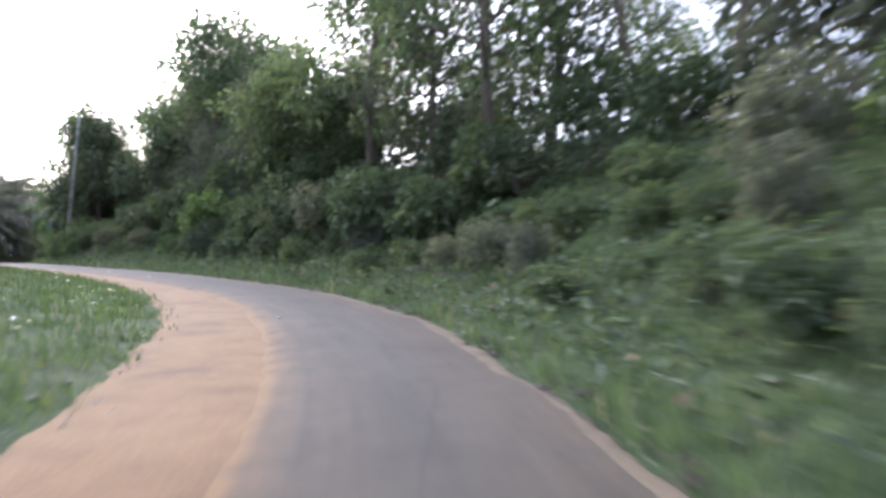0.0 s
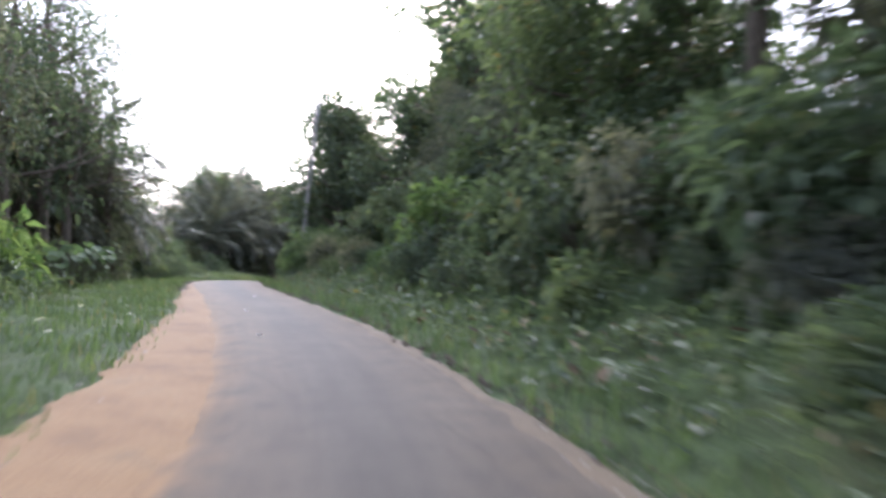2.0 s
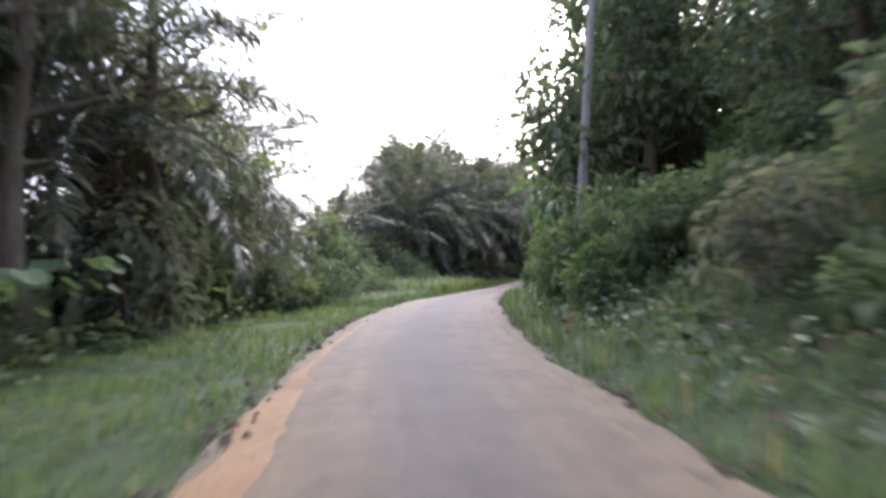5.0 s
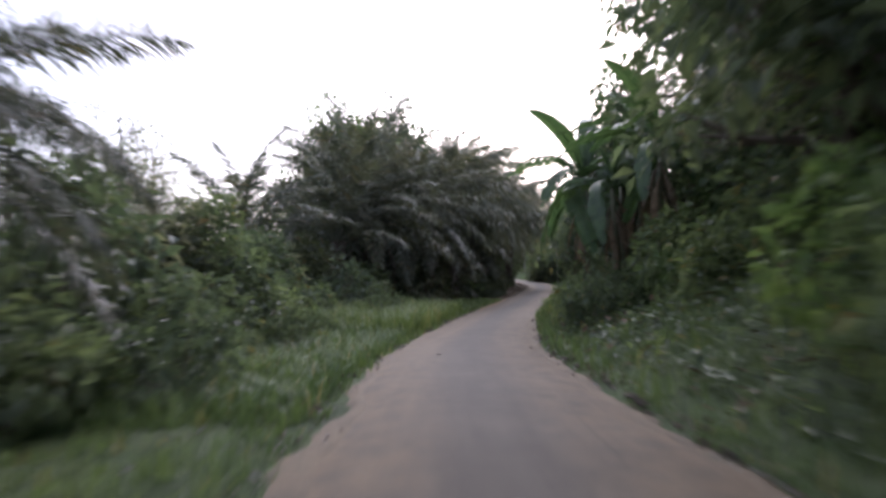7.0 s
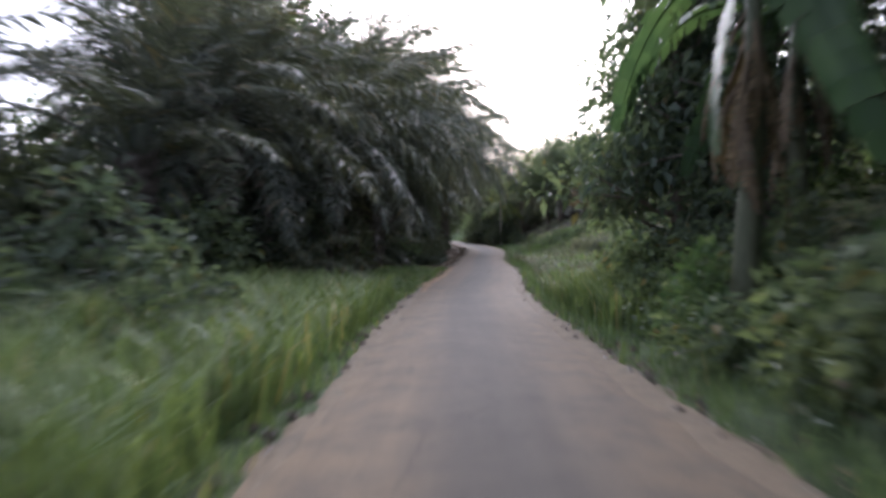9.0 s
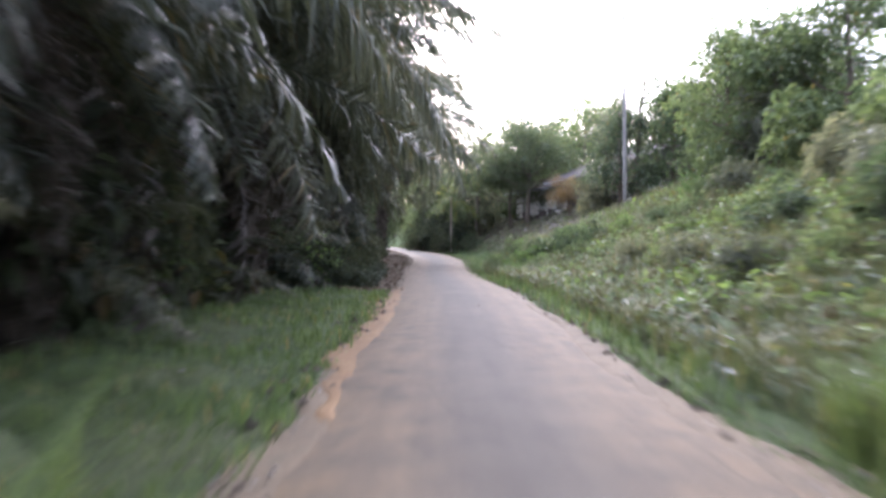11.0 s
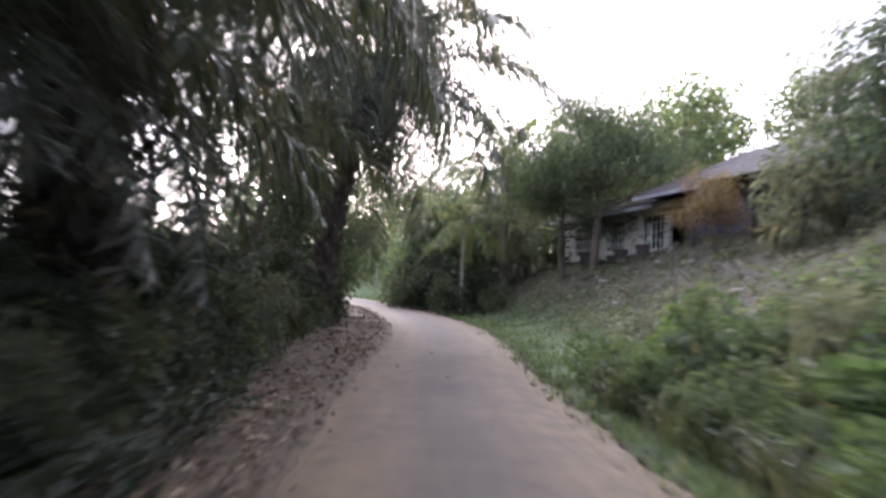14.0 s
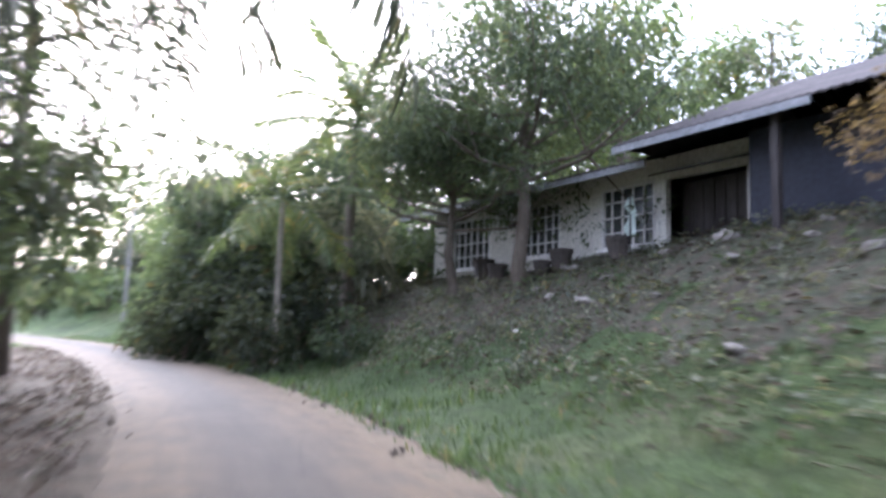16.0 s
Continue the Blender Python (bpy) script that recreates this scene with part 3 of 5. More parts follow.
def patch(name, label, s0, s1, l0, l1, mat, step=0.5):
    """Bare earth lying over the ground sheet, with an uneven outline that dips under it."""
    s, l = np.arange(s0, s1 + 0.01, step), np.arange(l0, l1 + 0.01, step)
    ss, ll = (q.ravel() for q in np.meshgrid(s, l))
    x, y = at(ss, ll)
    inside = np.minimum(np.minimum(ss - s0, s1 - ss) / 3.0, np.minimum(ll - l0, l1 - ll) / 1.6)
    z = height_sl(ss, ll, x, y) + 0.05 * np.clip(3 * (inside - 0.35 + 0.45 * wave(x, y, 3.7, 1.3) + 0.25 * wave(x, y, 1.4, 4.3)), -2, 1)
    bd = Build()
    w = len(s)
    k = (np.arange(len(l) - 1)[:, None] * w + np.arange(w - 1)[None]).ravel()
    bd.points.append(np.stack([x, y, z], 1))
    bd.faces = np.stack([k, k + 1, k + 1 + w, k + w], 1).tolist()
    return tagged(new(name, bd.mesh(name, mat, True)), label, "ground", kind="structure")


patch("bare_slope", "bare grey-brown earth slope strewn with debris", 110, 143, 4.8, 11.5, EARTH)
patch("bare_ground", "brown earth under the palms covered in litter", 97.5, 143, -8.5, 0.6, LITTER_SOIL)

# ---- plants: one of each kind is built, then copied ----


def place(ob, s, l, turn=None, size=1.0, sink=0.05, tilt=(0, 0), tall=1.0):
    """Puts a copy of a plant on the ground."""
    x, y, z = spot(s, l)
    turn = random.uniform(0, 360) if turn is None else turn
    m = pose(x, y, z - sink * size, tilt[0], tilt[1], turn) @ Matrix.Diagonal((size, size, size * tall, 1))
    return copy_thing(ob, m)


def make_bush(name, label, mat, rng, width, high, leaf, lobes=9, per=230, slim=0.5, group="roadside shrubs", droop=0.15, category="shrub"):
    """A shrub: bent stems, and leaves on uneven lobes."""
    top = thing(name, label, category, group)
    stems = Build()
    cs, rs = [], []
    for i in range(lobes):
        a, q = rng.uniform(0, 2 * np.pi), rng.uniform(0.1, 1.0) ** 0.6
        r = rng.uniform(0.22, 0.42) * width / 2 * 1.25
        h = rng.uniform(0.25, 1.0) * high * (1.1 - 0.45 * q)
        c = np.array([np.cos(a) * q * width * 0.38, np.sin(a) * q * width * 0.38, max(h, r * 0.5)])
        cs.append(c), rs.append(r)
        mid = c * [0.45, 0.45, 0.55] + rng.normal(size=3) * 0.06
        stems.tube([[0.05 * np.cos(a), 0.05 * np.sin(a), -0.2], mid, c], [0.03, 0.02, 0.008], 5, False)
    if category == "shrub":
        part("stem", stems, BARK, top)
    part("foliage", leaf_cloud(Build(), rng, cs, rs, per, leaf, 0.85, slim, droop), mat, top)
    return top


def limbs(rng, bd, high, radius, crown_base, spread, n, lean=(0, 0), wiggle=0.25):
    """A tapered trunk with limbs; gives back the limbs' ends."""
    k = 7
    h = np.linspace(-0.4, high * 0.9, k)
    path = np.stack([lean[0] * (np.clip(h, 0, None) / high) ** 1.5 * high + wiggle * wave(h, h * 0, 4.0, rng.uniform(0, 9)) * (h > 0),
                     lean[1] * (np.clip(h, 0, None) / high) ** 1.5 * high + wiggle * wave(h, h * 0, 3.5, rng.uniform(0, 9)) * (h > 0), h], 1)
    bd.tube(path, radius * np.array([1.35, 1.0, 0.86, 0.72, 0.56, 0.38, 0.15]), 8)
    ends = [path[-1]]
    for i in range(n):
        f = crown_base + (0.98 - crown_base) * (i + rng.random()) / n
        root = np.array([np.interp(f * high * 0.9, h, path[:, c]) for c in range(3)])
        a = i * 2.4 + rng.uniform(-0.5, 0.5)
        out = spread * (1.05 - 0.55 * (f - crown_base) / (1 - crown_base)) * rng.uniform(0.65, 1.1)
        end = root + np.array([np.cos(a) * out, np.sin(a) * out, out * rng.uniform(0.15, 0.75)])
        mid = root * 0.5 + end * 0.5 + np.array([0, 0, -0.1 * out]) + rng.normal(size=3) * 0.1
        w = radius * 0.42 * (1.1 - f)
        bd.tube([root, mid, end], [w + 0.02, w * 0.6 + 0.012, 0.012], 5, False)
        ends.append(end)
        for _ in range(2):
            e2 = mid * 0.4 + end * 0.6 + rng.normal(size=3) * out * 0.33
            bd.tube([mid, e2], [w * 0.4 + 0.01, 0.008], 4, False)
            ends.append(e2)
    return ends


def make_tree(name, label, leaf_mat, bark, rng, high, radius, crown_base, spread, n, leaf, lobe, per, slim=0.5, lean=(0, 0), droop=0.15, flat=0.75, group="roadside trees"):
    top = thing(name, label, "tree", group)
    wood = Build()
    ends = limbs(rng, wood, high, radius, crown_base, spread, n, lean)
    part("trunk", wood, bark, top, smooth=True)
    cs = [e + rng.normal(size=3) * 0.15 for e in ends]
    rs = [lobe * rng.uniform(0.6, 1.25) for _ in ends]
    part("crown", leaf_cloud(Build(), rng, cs, rs, per, leaf, flat, slim, droop, 0.75), leaf_mat, top)
    return top


def make_thicket_tree(name, label, leaf_mat, bark, rng, high, stems, spread, leaf, lobe, per, group="roadside trees"):
    """Several thin stems from one foot, each with a sparse crown of its own."""
    top = thing(name, label, "tree", group)
    ends = []
    for i in range(stems):
        a, wood = i * 6.283 / stems + rng.uniform(-0.4, 0.4), Build()
        k = rng.uniform(0.06, 0.2)
        ends += limbs(rng, wood, high * rng.uniform(0.75, 1.0), 0.06, rng.uniform(0.2, 0.4), spread, 7, (math.cos(a) * k, math.sin(a) * k), 0.2)
        part("trunk", wood, bark, top, smooth=True)
    part("crown", leaf_cloud(Build(), rng, [e + rng.normal(size=3) * 0.1 for e in ends], [lobe * rng.uniform(0.6, 1.3) for _ in ends], per, leaf, 0.75, 0.45, 0.25, 0.75), leaf_mat, top)
    return top


def frond_mesh(name, mat, rng, length, pairs, leaflet, wide, arch, droop, v=0.3, rachis=0.035, ragged=0.15):
    """One feather-shaped palm leaf in its own frame: grows along +x, arches down in z; leaflets stand out at many angles."""
    bd = Build()
    t = np.linspace(0, 1, 12)
    x, z = length * (t - 0.18 * arch * t ** 2), length * arch * (0.45 * t - 0.75 * t ** 2.2)
    bd.tube(np.stack([x, 0 * t, z], 1), rachis * (1.05 - t) + 0.004, 4, False)
    f = np.linspace(0.14, 0.995, pairs)
    base = np.stack([np.interp(f, t, x), 0 * f, np.interp(f, t, z)], 1)
    d = unit(np.stack([np.gradient(base[:, 0]), 0 * f, np.gradient(base[:, 2])], 1))
    size = leaflet * np.sin(np.pi * (0.12 + 0.85 * f)) ** 0.55
    down = np.array([0, 0, 1.0])
    for sg in (1, -1):
        ln = size * (1 + ragged * rng.normal(size=pairs))
        y = np.array([0, sg, 0.0])
        way = unit(d * (0.35 + 0.45 * f + 0.2 * rng.normal(size=pairs))[:, None] + y * rng.uniform(0.5, 1.0, pairs)[:, None]
                   + down * v * rng.normal(0.5, 1.1, size=pairs)[:, None])
        side = unit(np.cross(way, down) + rng.normal(size=(pairs, 3)) * 0.45)
        sag = droop * rng.uniform(0.25, 1.15, pairs)
        mid = base + way * ln[:, None] * 0.5 - down * (sag * 0.2 * ln)[:, None]
        tip = base + way * (ln * (1 - 0.3 * sag))[:, None] - down * (sag * ln)[:, None]
        w = side * (wide / 2 * rng.uniform(0.7, 1.2, pairs))[:, None]
        pts = np.stack([base - w * 0.5, base + w * 0.5, mid + w, mid - w, tip], 1).reshape(-1, 3)
        k = np.arange(pairs)[:, None] * 5
        faces = np.concatenate([k + [0, 1, 2], k + [0, 2, 3], k + [3, 2, 4]])
        bd.add(pts, faces.tolist())
    return bd.mesh(name, mat)


def make_palm(name, label, rng, fronds, trunk_high, trunk_radius, count, steep=(78, -25), bark=PALM_BARK, group="palms", dry=None, dry_count=0, stubs=True, lean=0.0, hang=(-75, -55)):
    """A palm: rough trunk with leaf bases, and one mesh object for each frond."""
    top = thing(name, label, "palm", group)
    wood = Build()
    h = np.linspace(-0.3, trunk_high, 9)
    bend = lean * (h / max(trunk_high, 0.1)) ** 2 * trunk_high
    wood.tube(np.stack([bend, 0 * h, h], 1), trunk_radius * np.array([1.25, 1.05, 0.98, 0.96, 0.95, 0.94, 0.95, 0.95, 0.7]), 10)
    if stubs:
        for i in range(int(trunk_high * 22)):
            a, hh = i * 2.4, trunk_high * (i + 1) / (trunk_high * 22 + 1)
            b = np.interp(hh, h, bend)
            c, s_ = np.cos(a), np.sin(a)
            r = trunk_radius * 0.9
            wood.tube([[b + c * r, s_ * r, hh], [b + c * (r + 0.16), s_ * (r + 0.16), hh + 0.2 + 0.05 * np.sin(i)]], [0.09, 0.045], 4)
    part("trunk", wood, bark, top, smooth=False)
    crown = Vector((lean * trunk_high, 0, trunk_high - 0.05))
    for i in range(count + dry_count):
        old = i >= count
        f = i / max(1, count - 1) if not old else 1.0
        pitch = steep[0] + (steep[1] - steep[0]) * f ** 0.8 + rng.uniform(-7, 7) if not old else rng.uniform(*hang)
        ob = part("frond", (dry if old else fronds)[rng.integers(len(dry if old else fronds))], None, top)
        ob.matrix_basis = Matrix.Translation(crown) @ pose(0, 0, 0, 0, 0, math.degrees(i * 2.39996) + rng.uniform(-9, 9)) @ pose(0, 0, 0, rng.uniform(-25, 25), -pitch, 0) \
            @ pose(trunk_radius * 0.6, 0, 0) @ Matrix.Scale(rng.uniform(0.6, 1.15) if old else rng.uniform(0.85, 1.1), 4)
    return top


def banana_leaf(name, mat, rng, length, width, arch, torn):
    """A broad blade on a thick midrib, split along its side veins."""
    bd = Build()
    n = 26
    t = np.linspace(0, 1, n)
    x, z = length * (t - 0.2 * arch * t ** 2), length * arch * (0.5 * t - 0.85 * t ** 2)
    bd.tube(np.stack([x, 0 * t, z], 1), 0.03 * (1.05 - t) + 0.003, 5, False)
    prof = width / 2 * np.sin(np.pi * np.clip((t - 0.14) / 0.87, 0, 1)) ** 0.45
    for sg in (1, -1):
        i = 3
        while i < n - 1:
            j = min(n - 1, i + int(rng.integers(1, 3 if torn else 12)))
            sag, sweep = rng.uniform(0.05, 0.9 if torn else 0.2), 0.12
            pts, faces = [], []
            for k in range(i, j + 1):
                w = prof[k]
                inset = 0.02 if torn else 0.0
                xe = x[k] + sweep * w + (inset if k == i else -inset if k == j else 0)
                pts += [(x[k], 0.0, z[k] + 0.004), (xe * 0.5 + x[k] * 0.5, sg * w * 0.55, z[k] + 0.10 * w - sag * w * 0.15),
                        (xe, sg * w * (1 - 0.25 * sag), z[k] + 0.05 * w - sag * w * 0.8)]
            for k in range(j - i):
                o = 3 * k
                faces += [(o, o + 1, o + 4, o + 3), (o + 1, o + 2, o + 5, o + 4)]
            bd.add(pts, faces)
            i = j
    return bd.mesh(name, mat)


def make_banana(name, label, rng, high, green, dry, count, dry_count):
    top = thing(name, label, "banana plant", "banana plants")
    stem = Build()
    h = np.linspace(-0.2, high, 6)
    stem.tube(np.stack([0.06 * np.sin(h), 0.05 * np.cos(h * 1.3), h], 1), 0.13 * np.array([1.3, 1.15, 1.0, 0.85, 0.7, 0.45]), 9)
    part("pseudostem", stem, STEM, top, smooth=True)
    for i in range(count):
        ob = part("leaf", green[rng.integers(len(green))], None, top)
        ob.matrix_basis = pose(0, 0, high - 0.1, 0, 0, i * 137.5 + rng.uniform(-15, 15)) @ pose(0, 0, 0, rng.uniform(-25, 25), -rng.uniform(-15, 75), 0) @ Matrix.Scale(rng.uniform(0.8, 1.1), 4)
    for i in range(dry_count):
        ob = part("dead_leaf", dry[rng.integers(len(dry))], None, top, "withered hanging brown leaf")
        ob.matrix_basis = pose(0, 0, high - 0.3 - 0.1 * i, 0, 0, i * 99 + rng.uniform(-15, 15)) @ pose(0, 0, 0, rng.uniform(-30, 30), rng.uniform(60, 82), 0) @ Matrix.Scale(rng.uniform(0.7, 0.95), 4)
    return top


def make_big_leaf_plant(name, label, mat, rng, count, high, size):
    """A clump of long-stalked heart-shaped leaves."""
    top = thing(name, label, "leafy plant", "large-leaved plants")
    for i in range(count):
        stalk = Build()
        a, tilt_ = i * 2.4 + rng.uniform(-0.4, 0.4), rng.uniform(0.15, 0.75)
        hh = high * rng.uniform(0.6, 1.1)
        end = np.array([np.cos(a) * tilt_ * hh, np.sin(a) * tilt_ * hh, hh])
        stalk.tube([[0, 0, -0.1], end * [0.4, 0.4, 0.6], end], [0.022, 0.016, 0.009], 5, False)
        out = np.array([np.cos(a), np.sin(a), -0.55])
        out /= np.linalg.norm(out)
        sd = np.array([-np.sin(a), np.cos(a), 0])
        up = np.cross(out, sd)
        sz = size * rng.uniform(0.7, 1.15)
        bd = Build()
        rim = []
        for v in np.linspace(0, 2 * np.pi, 14, endpoint=False):
            r = (0.52 + 0.34 * np.cos(v) - 0.1 * np.cos(2 * v))
            q = out * (np.cos(v) * r * sz) + sd * (np.sin(v) * r * sz * 1.05) + up * (0.1 * sz * abs(np.sin(v)) - 0.14 * sz * max(0, np.cos(v)))
            rim.append(end + q)
        bd.add([end] + rim, [(0, 1 + k, 1 + (k + 1) % 14) for k in range(14)])
        leaf = part("leaf", bd, mat, top)
        part("stalk", stalk, STEM, leaf)
    return top


def grass_field(name, label, s0, s1, l0, l1, count, high, mat, rng, fall=0.3, wide=0.012, keep=None, category="grass"):
    """A stretch of single blades, as one object."""
    s, l = rng.uniform(s0, s1, count), rng.uniform(min(l0, l1), max(l0, l1), count)
    x, y = at(s, l)
    patch = wave(x, y, 3.1, 6.0) + 0.5 * wave(x, y, 1.2, 8.0)
    ok = patch + rng.normal(size=count) * 0.5 > -0.45
    if keep is not None:
        ok &= keep(s, l, rng)
    s, l, x, y, patch = s[ok], l[ok], x[ok], y[ok], patch[ok]
    n = len(s)
    base = np.stack([x, y, height_sl(s, l, x, y) - 0.03], 1)
    hh = high * (0.35 + 0.75 * rng.random(n)) * (1 + 0.25 * patch)
    a = rng.uniform(0, 2 * np.pi, n)
    flat = np.stack([np.cos(a), np.sin(a), 0 * a], 1)
    sd = np.stack([-np.sin(a), np.cos(a), 0 * a], 1) * wide
    lean = fall * (0.4 + rng.random(n))[:, None] * hh[:, None]
    mid = base + [0, 0, 1] * hh[:, None] * 0.6 + flat * lean * 0.35
    tip = base + [0, 0, 1] * hh[:, None] * (1 - 0.25 * fall) + flat * lean
    pts = np.stack([base - sd, base + sd, mid + sd * 0.8, mid - sd * 0.8, tip], 1).reshape(-1, 3)
    k = np.arange(n)[:, None] * 5
    bd = Build()
    bd.points.append(pts)
    bd.faces = np.concatenate([k + [0, 1, 2], k + [0, 2, 3], k + [3, 2, 4]]).tolist()
    return tagged(new(name, bd.mesh(name, mat)), label, category, kind="stuff")


def leaf_carpet(name, label, s0, s1, l0, l1, count, leaf, mat, rng, lift=0.25, keep=None, category="undergrowth", flat=False, over=0.012):
    """Low creepers or fallen leaves over the ground, as one object."""
    s, l = rng.uniform(s0, s1, count), rng.uniform(l0, l1, count)
    if keep is not None:
        ok = keep(s, l, rng)
        s, l = s[ok], l[ok]
    x, y = at(s, l)
    n = len(s)
    up = lift * rng.random(n) * (0.5 + 0.5 * (wave(x, y, 2.2, 3.0) + 1))
    base = np.stack([x, y, height_sl(s, l, x, y) + (over if flat else 0.0) + up], 1)
    way = unit(rng.normal(size=(n, 3)) * ([1, 1, 0.12] if flat else [1, 1, 0.6]) + [0, 0, 0.0 if flat else 0.15])
    side = unit(np.cross(way, [0, 0, 1.0]) + rng.normal(size=(n, 3)) * 0.2)
    ln = leaf * (0.5 + rng.random(n))
    return tagged(new(name, Build().leaves(base, way, side, ln, ln * 0.55, 0.15, 0.1).mesh(name, mat)), label, category, kind="stuff")


def forget(*obs):
    """Takes away the first-built pattern once its copies stand."""
    for ob in obs:
        for o in (*ob.children_recursive, ob):
            bpy.data.objects.remove(o)

rng = np.random.default_rng(7)
BUSH = [
    make_bush("shrub", "dense mid-green broadleaf shrub on the bank", LEAF, rng, 2.6, 1.9, 0.245, 12, 320),
    make_bush("shrub", "tangled dark green shrub beside the lane", LEAF_DARK, rng, 2.8, 2.2, 0.265, 12, 235),
    make_bush("shrub", "bright green leafy shrub beside the lane", LEAF_BRIGHT, rng, 2.2, 1.5, 0.255, 10, 320),
    make_bush("drooping_shrub", "grey-green drooping shrub on the bank", LEAF_GREY, rng, 2.7, 2.3, 0.3, 11, 270, 0.34, droop=0.4),
    make_bush("creeper_mound", "low spreading creeper mound over the bank", LEAF, rng, 3.2, 1.1, 0.23, 12, 250, group="creeper mounds", category="creeper"),
    make_bush("undergrowth_shrub", "undergrowth shrub, leaf colour darkened for shade", LEAF_SHADE, rng, 2.8, 2.2, 0.24, 13, 260),
]
WEED = [
    make_bush("weed_clump", "tall slender bright green weed under the palms", LEAF_BRIGHT, rng, 0.9, 1.7, 0.13, 11, 75, group="weeds beside the lane", category="weed"),
    make_bush("weed_clump", "small grey-green weed clump on the bare slope", LEAF_GREY, rng, 0.7, 0.4, 0.13, 6, 40, group="weeds on the slope", category="weed"),
    make_bush("weed_clump", "small leafy green weed clump on the bare slope", LEAF, rng, 0.8, 0.35, 0.12, 6, 45, group="weeds on the slope", category="weed"),
]
TREE = [
    make_tree("tree", "tall broadleaf tree with a dense rounded crown", LEAF, BARK, rng, 9.5, 0.2, 0.3, 2.7, 16, 0.31, 1.05, 82),
    make_tree("tree", "dark tree thick with climbing vines to its foot", LEAF_DARK, BARK, rng, 8.5, 0.19, 0.08, 2.3, 20, 0.32, 1.0, 66),
    make_tree("tree", "airy tree with a thin open crown", LEAF_GREY, BARK, rng, 10.0, 0.16, 0.4, 2.6, 15, 0.2, 0.62, 100, 0.42),
    make_tree("tree", "slender tree with drooping grey-green leaves", LEAF_GREY, BARK, rng, 8.0, 0.13, 0.2, 1.9, 18, 0.2, 0.7, 120, 0.36, droop=0.5),
    make_tree("tree", "small mid-green tree overgrown with creepers", LEAF, BARK, rng, 6.0, 0.13, 0.12, 1.9, 15, 0.27, 0.9, 115),
]
TALL_TREE = [
    make_tree("tree", "tall tree with dark limbs and an open ragged crown", LEAF_DARK, BARK, rng, 12.5, 0.22, 0.28, 3.0, 22, 0.2, 0.85, 105, 0.42),
    make_tree("tree", "tall slender tree with feathery upright branches", LEAF_GREY, BARK, rng, 11.5, 0.16, 0.22, 2.0, 22, 0.17, 0.7, 120, 0.4),
]
THICKET = [
    make_thicket_tree("slender_tree", "slender many-stemmed tree with small sparse leaves", LEAF_DARK, BARK, rng, 8.5, 4, 0.9, 0.17, 0.5, 42),
    make_thicket_tree("slender_tree", "slender many-stemmed tree with small greyish leaves", LEAF_GREY, BARK, rng, 7.5, 5, 0.8, 0.16, 0.48, 36),
]
FAR_LEAF, FAR_PER = 0.4, 30
FAR_TREE = [
    # greyed leaves: haze of distance put into their colour
    make_tree("tree", "distant rounded tree of the wood, leaves greyed for haze", LEAF_GREY, BARK, rng, 10.0, 0.2, 0.12, 3.0, 14, FAR_LEAF, 1.6, FAR_PER, 0.5, group="trees of the far wood"),
    make_tree("tree", "distant dark tree of the wood behind the lane", LEAF, BARK, rng, 9.0, 0.2, 0.1, 3.2, 14, FAR_LEAF, 1.6, FAR_PER, 0.5, group="trees of the far wood"),
]


def scatter(kinds, weights, spots, sizes=(0.8, 1.25), tall=(0.85, 1.2), jitter=0.8):
    for s, l in spots:
        ob = kinds[rng.choice(len(weights), p=np.array(weights) / sum(weights))]
        place(ob, s + rng.uniform(-jitter, jitter), l + rng.uniform(-jitter, jitter) * 0.6, rng.uniform(0, 360),
              rng.uniform(*sizes), 0.08, (rng.uniform(-8, 8), rng.uniform(-8, 8)), rng.uniform(*tall))


def rows(s0, s1, ds, ls):
    return [(s, l) for s in np.arange(s0, s1, ds) for l in ls]


def place_xy(ob, x, y, turn=0, size=1.0, tall=1.0, sink=0.05):
    return copy_thing(ob, pose(x, y, float(height(x, y)[0]) - sink, 0, 0, turn) @ Matrix.Diagonal((size, size, size * tall, 1)))


# ---- right bank of the first bend ----
scatter(BUSH, [2, 3, 0.4, 2, 4], rows(-1, 44, 1.7, (3.9, 5.3)), (0.3, 0.6), (0.7, 1.2), 0.6)
scatter(BUSH, [3, 2, 0.5, 2, 4], rows(-3, 20, 2.4, (6.8,)), (0.6, 0.95))
scatter(BUSH, [3, 3, 0.8, 2, 3], rows(18, 42, 2.3, (5.4, 7.0)), (0.8, 1.2))
scatter(BUSH, [3, 3, 0.5, 2, 1], rows(-2, 44, 2.7, (9.4,)), (1.1, 1.6))
scatter(TREE, [0.7, 0.5, 3, 4, 1.5], rows(3, 20, 3.2, (10.0,)), (0.85, 1.1))
scatter(TREE, [1.5, 1, 2, 4, 3], rows(20, 33, 2.9, (8.0,)), (0.9, 1.15))
scatter(TREE, [0.5, 1, 1, 4, 3], rows(33, 46, 2.6, (8.2,)), (0.62, 0.82))
scatter(TREE, [0.5, 0, 4, 4, 0], rows(-2, 8, 4.6, (13.5,)) + rows(32, 48, 4.6, (13.5,)), (0.9, 1.1))
